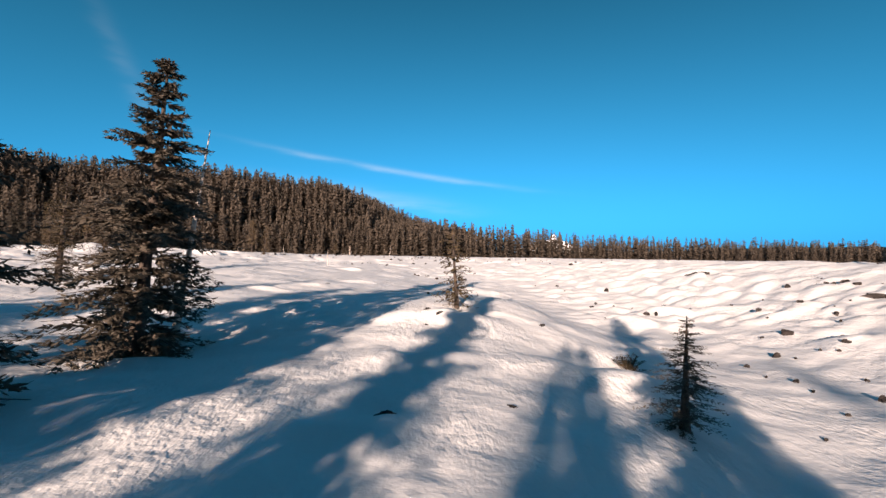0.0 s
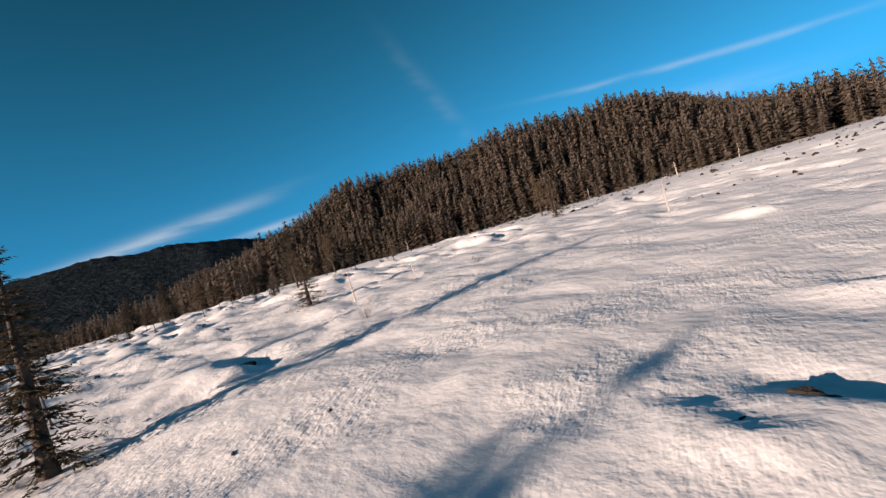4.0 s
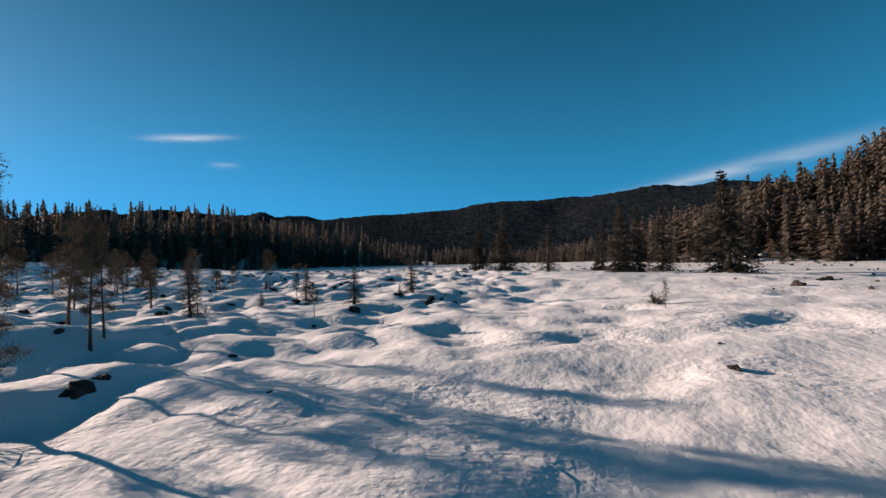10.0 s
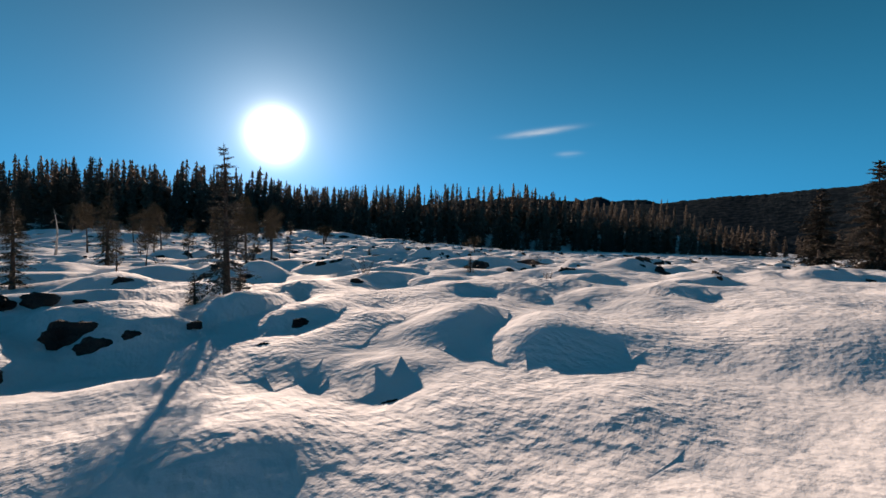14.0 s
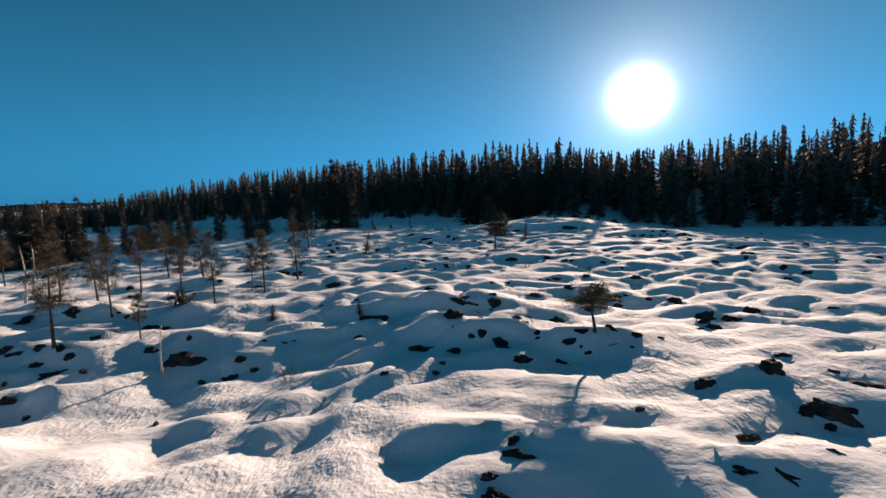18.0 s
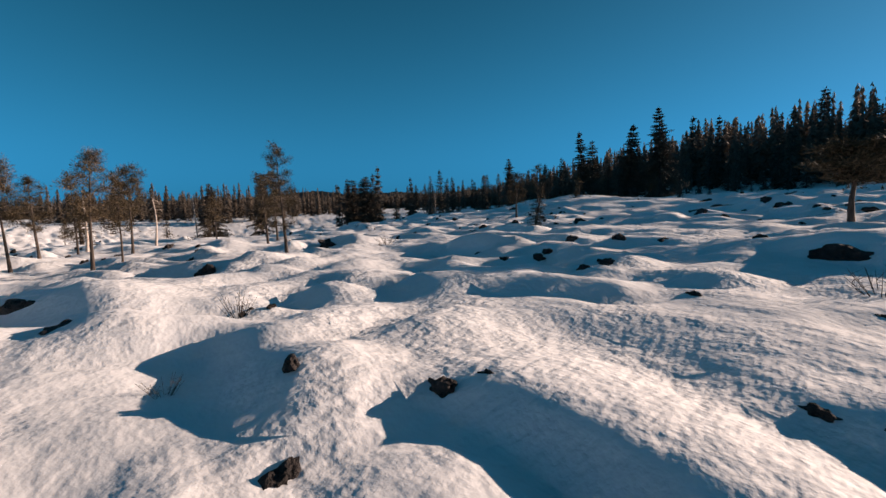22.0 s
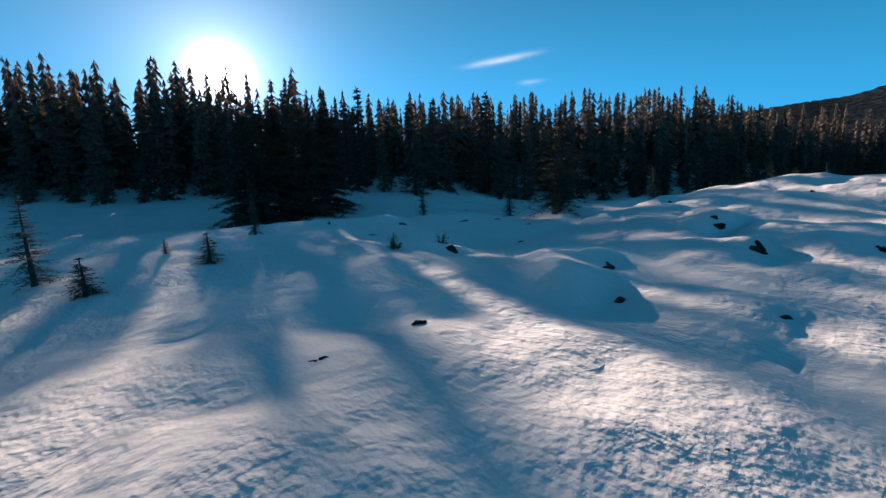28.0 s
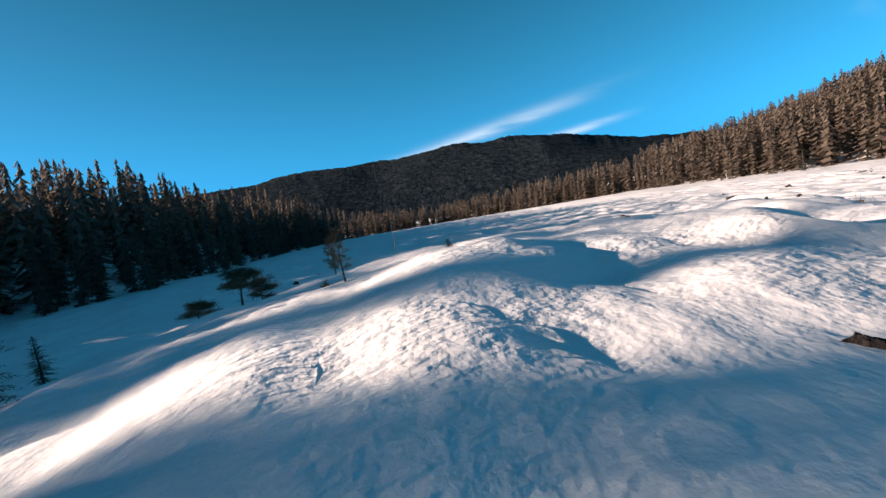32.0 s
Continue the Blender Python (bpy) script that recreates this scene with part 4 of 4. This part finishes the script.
x, y = scatter(-620, 420, -420, 640, 4.5)
x2, y2 = scatter(-260, 120, 120, 330, 2.7)
d2, a2 = edge(x2, y2)
sel = (d2 > -2) & (d2 < 70) & (a2 > -14) & (a2 < 64)
x, y = np.r_[x, x2[sel]], np.r_[y, y2[sel]]
d, a = edge(x, y)
slope_side = (a > -30) & (a < 80)
deep = np.where((a > -12) & (a < 62), 200, 70)
thin = np.where((d > 200) & slope_side, 0.5, np.where((d > 30) & ~slope_side & (np.abs(a) < 110), 0.6, 1.0))
keep = (d > 0) & (d < deep) & (rs.rand(x.size) < thin)
west = (a > 84) & (a < 99)
keep &= ~(west & (rs.rand(x.size) < 0.35))
x, y, d, a = x[keep], y[keep], d[keep], a[keep]
high = (11 + 6.5 * rs.rand(x.size)) * (0.74 + 0.26 * fade(-4, 26, d)) * (1 + 0.10 * smooth_noise(x / 17, y / 17, N2))
high = np.where(np.abs(a) > 118, high * np.interp(a, (-180, -150, 118, 130, 143, 150, 156, 165, 180), (1.14, 1.12, 1.1, 1.1, 0.90, 0.94, 1.16, 1.27, 1.22)), high)
high = np.where((a > -130) & (a < -85), high * 0.85, high)
place = np.stack([x, y, lay(x, y) - 0.3], -1)
front = rs.permutation(np.where((d < 13) & (np.hypot(x + 60, y - 5) < 170) & (np.abs(a) > 100))[0])[:230]
rest = np.ones(x.size, bool)
rest[front] = False
north = np.abs(a - 20) < 80
woods("forest_hillside", "dense brown-green fir forest covering the sunlit hillside", place[rest & north], high[rest & north], HILL)
woods("forest_shaded", "dark fir forest in shade along the field's sunny horizon", place[rest & ~north], high[rest & ~north], LOW)
for i in front:
    plant("fir_edge", float(x[i]), float(y[i]), float(high[i]) * (0.62 + 0.6 * rs.rand() ** 1.5))

# the wooded corner by the start of the flight
x, y = scatter(30, 130, -42, 44, 5.0)
sel = (y < x - 16) & (y > -30 - 0.2 * x) & (rs.rand(x.size) < 0.8)
x, y = x[sel], y[sel]
woods("forest_corner", "stand of firs beside the snowfield", np.stack([x, y, lay(x, y) - 0.3], -1), 7 + 3 * rs.rand(x.size), LOW)
# firs added behind the start to throw tree shadows over the snow ahead
stand = random.Random(3)
for k in range(26):
    a, s = stand.uniform(-27, 5), stand.uniform(6, 42)
    if (abs(a) < 4 and s < 9) or abs(a - 0.25 * s + 10.8 + 0.277 * (17 + s)) < 2.6:
        continue
    plant("fir_edge", a - 0.25 * s, -s, stand.uniform(6.8, 8.8))


# five more added there, for dappled shade on the first stretch
for fx, fy, high_ in ((-12.5, -6.0, 9.6), (-14.2, -10.5, 10.2), (-9.0, -5.5, 9.0), (-6.0, -9.0, 9.6), (-22.5, -7.0, 9.8)):
    plant("fir_edge", fx, fy, high_)

plant("fir", 6.2, 11.0, 2.6, wide=1.7)
plant("bush", 7.3, 17.0, 0.7, wide=1.6)
plant("pine", -20.1, 17.4, 3.0, wide=1.5)
plant("larch", 1.2, 20.9, 3.6, lean=(2, -4), wide=1.1)
plant("fir", -9.2, 15.0, 10.0, lean=(-2, 4), wide=1.05)
plant("snag", -9.4, 17.4, 8.2, lean=(-2, 7))
plant("fir_small", -21.1, 11.6, 1.6, wide=1.5)
plant("fir_small", -25.2, 30.3, 6.8, wide=1.3)
plant("pine", -30.8, 31.3, 3.1)
plant("snag", -29.1, 44.9, 2.1)
plant("snag", -27.9, 48.9, 1.3)
plant("sap", -33.4, 44.7, 2.3, wide=1.6)
plant("snag", -15.8, 61.8, 2.2)
plant("snagtop", -40.2, 59.3, 3.8)
plant("larch", -30.5, 76.2, 5.1)
plant("pine", -35.5, 82.6, 5.9)
plant("pine", -43.9, 56.9, 2.7, wide=0.8)
plant("snag", -46.5, 56.0, 0.6)
plant("fir_small", -58.1, 53.9, 2.2, wide=1.2)
plant("pine", -53.7, 48.0, 2.5, wide=1.1)
plant("pine", -54.1, 71.5, 1.1, wide=0.8)
plant("bush", -55.3, 71.4, 0.6, wide=1.2)
plant("pine", -50.5, 58.7, 1.3, wide=0.9)
plant("fir_small", -54.4, 58.5, 1.75, wide=1.9)
plant("sap", -53.6, 54.3, 0.7, wide=1.2)
plant("pine", -51.6, 52.6, 1.7)
plant("pine", -56.6, 43.0, 2.3)
plant("sap", -61.3, 59.2, 0.6, wide=1.2)
plant("sap", -62.3, 58.0, 0.6, wide=1.3)
plant("sap", -70.0, 56.5, 0.6, wide=1.1)
plant("pine", -60.1, 52.1, 1.5)
plant("pine", -64.8, 47.0, 2.9, wide=0.9)
plant("sap", -65.2, 46.5, 0.9, wide=1.2)
plant("pine", -61.1, 45.5, 1.7)
plant("pine", -64.1, 44.5, 2.0, wide=0.8)
plant("pine", -63.1, 41.6, 2.5, wide=0.9)
plant("pine", -68.6, 36.7, 3.6, wide=1.1)
plant("pine", -70.4, 34.9, 1.8)
plant("bonsai", -87.3, 35.85, 1.35, wide=1.15)
plant("snag", -73.5, 37.5, 1.9)
plant("sap", -78.3, 32.0, 0.7)
plant("pine", -59.2, 28.2, 4.1, wide=0.8)
plant("pine", -62.1, 19.9, 4.0)
plant("pine", -44.6, 19.9, 4.3)
plant("sap", -74.4, 32.1, 0.7, wide=1.3)
plant("pine", -70.3, 30.2, 3.7, wide=0.8)
plant("pine", -66.0, 31.7, 3.9, wide=0.8)
plant("pine", -61.3, 33.4, 1.7)
plant("fir_small", -86.4, 0.4, 2.1, wide=1.4)
plant("pine", -57.9, 18.3, 4.3)
plant("dry", -82.8, 25.9, 0.3)
plant("pine", -71.1, 27.0, 3.5)
plant("pine", -69.9, 26.3, 2.8, wide=0.9)
plant("pine", -70.2, 21.2, 4.2, wide=0.9)
plant("pine", -67.8, 29.3, 3.6)
plant("pine", -62.7, 29.2, 3.5, wide=1.1)
plant("snag", -53.1, 24.7, 3.5)
plant("fir_small", -70.9, 8.5, 2.5, lean=(4, -9), wide=1.45)
plant("sap", -59.9, -8.5, 1.1, wide=1.4)
plant("dry", -60.7, -12.2, 0.3, wide=1.3)
plant("pine", -58.3, -11.0, 1.8, wide=1.2)
plant("snag", -53.4, -20.4, 1.5, lean=(0, 38))
plant("sap", -62.8, -21.5, 0.8, wide=1.5)
plant("sap", -65.3, -22.6, 0.8, wide=1.5)
plant("fir_small", -62.0, -23.2, 1.9, wide=1.4)
plant("sap", -64.6, -24.3, 0.4, wide=1.3)
plant("bush", -73.0, -22.9, 0.7)
plant("fir_small", -67.6, -26.4, 1.5, wide=1.2)
plant("bush", -69.2, -20.2, 0.5, wide=0.9)
plant("bush", -70.6, -26.9, 0.2, wide=0.8)
plant("larch", -83.9, -9.2, 2.6, wide=1.5)
plant("pine", -91.3, -17.7, 1.1, wide=1.3)
plant("bush", -91.8, -18.1, 0.2, wide=1.3)
plant("sap", -91.6, -15.5, 0.4, wide=1.3)
plant("fir", -8.5, 7.9, 11.0, wide=0.95)
plant("pine", -44.8, 51.3, 5.4, wide=0.9)
plant("pine", -42.9, 54.3, 3.6)
plant("pine", -43.4, 57.1, 3.2, wide=0.8)
plant("pine", -46.3, 52.6, 3.4)
plant("fir", -51.3, 52.5, 2.4, wide=1.4)
plant("fir", -61.9, 58.9, 3.0, wide=1.0)
plant("fir", -105.0, 60.5, 8.2, wide=1.4)
plant("fir", -110.6, 55.6, 7.0, wide=1.4)
plant("fir", -88.0, 67.0, 5.6, wide=1.5)
plant("fir", -81.1, 73.6, 6.8)
plant("fir", -84.0, 74.6, 6.8)
plant("fir", -84.8, 76.1, 6.6)
plant("fir", -100.5, 74.1, 7.0)
plant("fir", -78.4, 82.2, 9.0)
plant("fir", -90.0, 79.5, 7.5)
plant("fir", -48.5, -24.5, 9.6)
plant("fir", -51.4, -30.2, 10.2, wide=1.1)
plant("fir", -53.9, -33.7, 12.5)
plant("fir", -52.9, -34.6, 11.0)
plant("fir", -44.3, -15.0, 6.6)
plant("fir", -40.9, -4.7, 5.0)
plant("fir", -45.5, -30.5, 9.3)
plant("fir", -47.2, -31.5, 5.4, wide=1.4)
plant("fir", -55.5, -29.0, 3.6, wide=1.5)
plant("fir", -50.0, -27.5, 4.2, wide=1.5)
plant("pine", -61.6, 0.8, 3.6, wide=1.6)
plant("pine", -55.0, -8.6, 3.9, wide=1.3)
plant("fir", -52.6, -12.8, 3.4, wide=1.4)
plant("fir", -58.4, -25.5, 2.8, wide=1.4)
plant("bonsai", -83.4, 7.7, 2.5, wide=1.2)
plant("fir", -81.6, -24.1, 5.2, wide=1.8)
plant("fir", -91.0, -23.7, 2.3, wide=1.2)
plant("fir", -95.5, -25.5, 1.4, wide=1.3)
plant("bonsai", -96.2, -20.7, 1.2)
plant("bonsai", -98.0, -22.5, 1.0)
plant("bonsai", -100.5, -21.0, 1.5)
plant("snag", -95.5, -16.2, 1.0, lean=(0, 9))
plant("pine", -97.5, -18.0, 1.5)
plant("fir", -88.0, -33.0, 2.4, wide=1.5)
plant("fir", -83.0, -37.0, 2.8, wide=1.5)
plant("snag", -80.5, -34.5, 1.6)
# five firs added south of the start, only for the shadows they cast
plant("fir", -23.0, -4.6, 8.2, wide=1.3)
plant("fir", -17.5, -5.0, 8.6, wide=1.6)
plant("fir", -11.2, -9.5, 10.0, wide=1.7)
plant("fir", -6.2, -11.5, 9.4, wide=1.0)
plant("fir", 0.5, -12.5, 9.5, wide=1.2)
# five firs added before the south woods to shade the last stretch
plant("fir", -80.2, -57.5, 11.5, wide=1.4)
plant("fir", -77.6, -55.0, 11.0, wide=1.5)
plant("fir", -75.4, -52.5, 10.5, wide=1.4)
plant("fir", -83.6, -58.5, 11.8, wide=1.4)
plant("fir", -86.6, -60.5, 12.0, wide=1.5)
plant("pine", -51.8, 45.6, 3.2)
plant("pine", -62.4, 26.0, 4.0)
plant("snag", -56.6, 28.0, 3.5)
plant("fir", -59.7, 41.7, 4.1)
plant("bush", -65.9, 41.8, 1.1)
plant("bush", -69.0, 30.8, 1.2)

for place_ in OUTCROPS:
    lava_block(*place_)
scat = np.random.RandomState(17)

# stones too small and far to tell apart, strewn over the whole field
pebble = []
for k in range(8):
    bm = bmesh.new()
    bmesh.ops.create_icosphere(bm, subdivisions=2 if k < 4 else 3, radius=0.5)
    for v in bm.verts:
        v.co *= 1 + 0.55 * noise.noise(v.co * 3 + Vector((k * 9, 3, 1))) + 0.25 * noise.noise(v.co * 7 + Vector((k * 9, 3, 1)))
    bm.verts.ensure_lookup_table()
    bm.verts.index_update()
    pebble.append((np.array([v.co[:] for v in bm.verts]), np.array([[v.index for v in f.verts] for f in bm.faces])))
    bm.free()
strewn_v, strewn_f, base = [], [], 0
px, py = scat.uniform(-135, 60, 5200), scat.uniform(-30, 135, 5200)
clumps = smooth_noise(px / 7, py / 7, N2) + 0.6 * smooth_noise(px / 2.5, py / 2.5, N3)
far_out = np.maximum(fade(45, 62, py), fade(4, 20, px)) * 0.9 + 0.25
sel = (clumps > 0.15) & (edge(px, py)[0] < -2) & (scat.rand(px.size) < far_out) & (np.hypot(px, py) > 12) & ((py > 77) | (px > 14 - 0.45 * py) | (px < -108))
px, py = px[sel], py[sel]
pz = ground(px, py)
for x_, y_, z_ in zip(px, py, pz):
    v, f = pebble[scat.randint(4)]
    s, t_ = 0.16 + 0.55 * scat.rand() ** 2.6, scat.rand() * 6.28
    c_, s_ = math.cos(t_) * s, math.sin(t_) * s
    flat_ = 0.6 * scat.uniform(0.6, 1.2)
    strewn_v.append(np.stack([v[:, 0] * c_ - v[:, 1] * s_ * flat_ + x_, v[:, 0] * s_ + v[:, 1] * c_ * flat_ + y_, v[:, 2] * s * 0.7 + z_ + 0.02], -1))
    strewn_f.append(f + base)
    base += len(v)
# dark slits where lava shows under the lips of the mounds
px, py = scat.uniform(-112, -30, 9000), scat.uniform(-4, 66, 9000)
e = 0.3
down = (ground(px, py + e) - ground(px, py - e)) / (2 * e)
sel = np.where((down < -0.26) & (smooth_noise(px / 5, py / 5, N5) > -0.25))[0][:430]
for i in sel:
    v, f = pebble[4 + scat.randint(4)]
    s, t_ = 0.22 + 0.5 * scat.rand() ** 2, scat.uniform(-0.5, 0.5)
    x_, y_ = v[:, 0] * s, v[:, 1] * s * 0.55
    strewn_v.append(np.stack([x_ * math.cos(t_) - y_ * math.sin(t_) + px[i], x_ * math.sin(t_) + y_ * math.cos(t_) + py[i],
                              v[:, 2] * s * 0.5 + y_ * down[i] * 0.8 + float(ground(px[i], py[i])) - 0.03 * s], -1))
    strewn_f.append(f + base)
    base += len(v)
tagged(new("lava_stones", mesh_of("lava_stones", np.concatenate(strewn_v), np.concatenate(strewn_f), ROCK)), "small dark lava stones strewn over the snowfield", "stones", kind="stuff")

# young growth and dead stems in front of the woods
fringe = random.Random(23)
grown = 0
while grown < 70:
    fx, fy = fringe.uniform(-190, 70), fringe.uniform(60, 190)
    gap_, turn_ = (float(q) for q in edge(fx, fy))
    if not (-26 < gap_ < -1 and -32 < turn_ < 100) or math.hypot(fx + 47, fy - 70) < 14:
        continue
    kind = fringe.choice(("sap", "fir", "fir", "fir", "pine", "snag", "sap", "bush"))
    plant(kind, fx, fy, {"sap": 1.8, "fir": 4.2, "pine": 4.0, "snag": 2.8, "bush": 1.0}[kind] * fringe.uniform(0.7, 1.4))
    grown += 1

shrubs = random.Random(29)
for k in range(34):
    plant("dry", shrubs.uniform(-104, -22), shrubs.uniform(-14, 62), shrubs.uniform(0.35, 0.8))

# the models that the copies were taken from go into the woods
for kind, made in MODELS.items():
    for k, (size, ob) in enumerate(made):
        bx, by = 70 + 7 * k, -60 - 5 * len(kind)
        ob.location = (bx, by, float(lay(bx, by)) - 0.05)
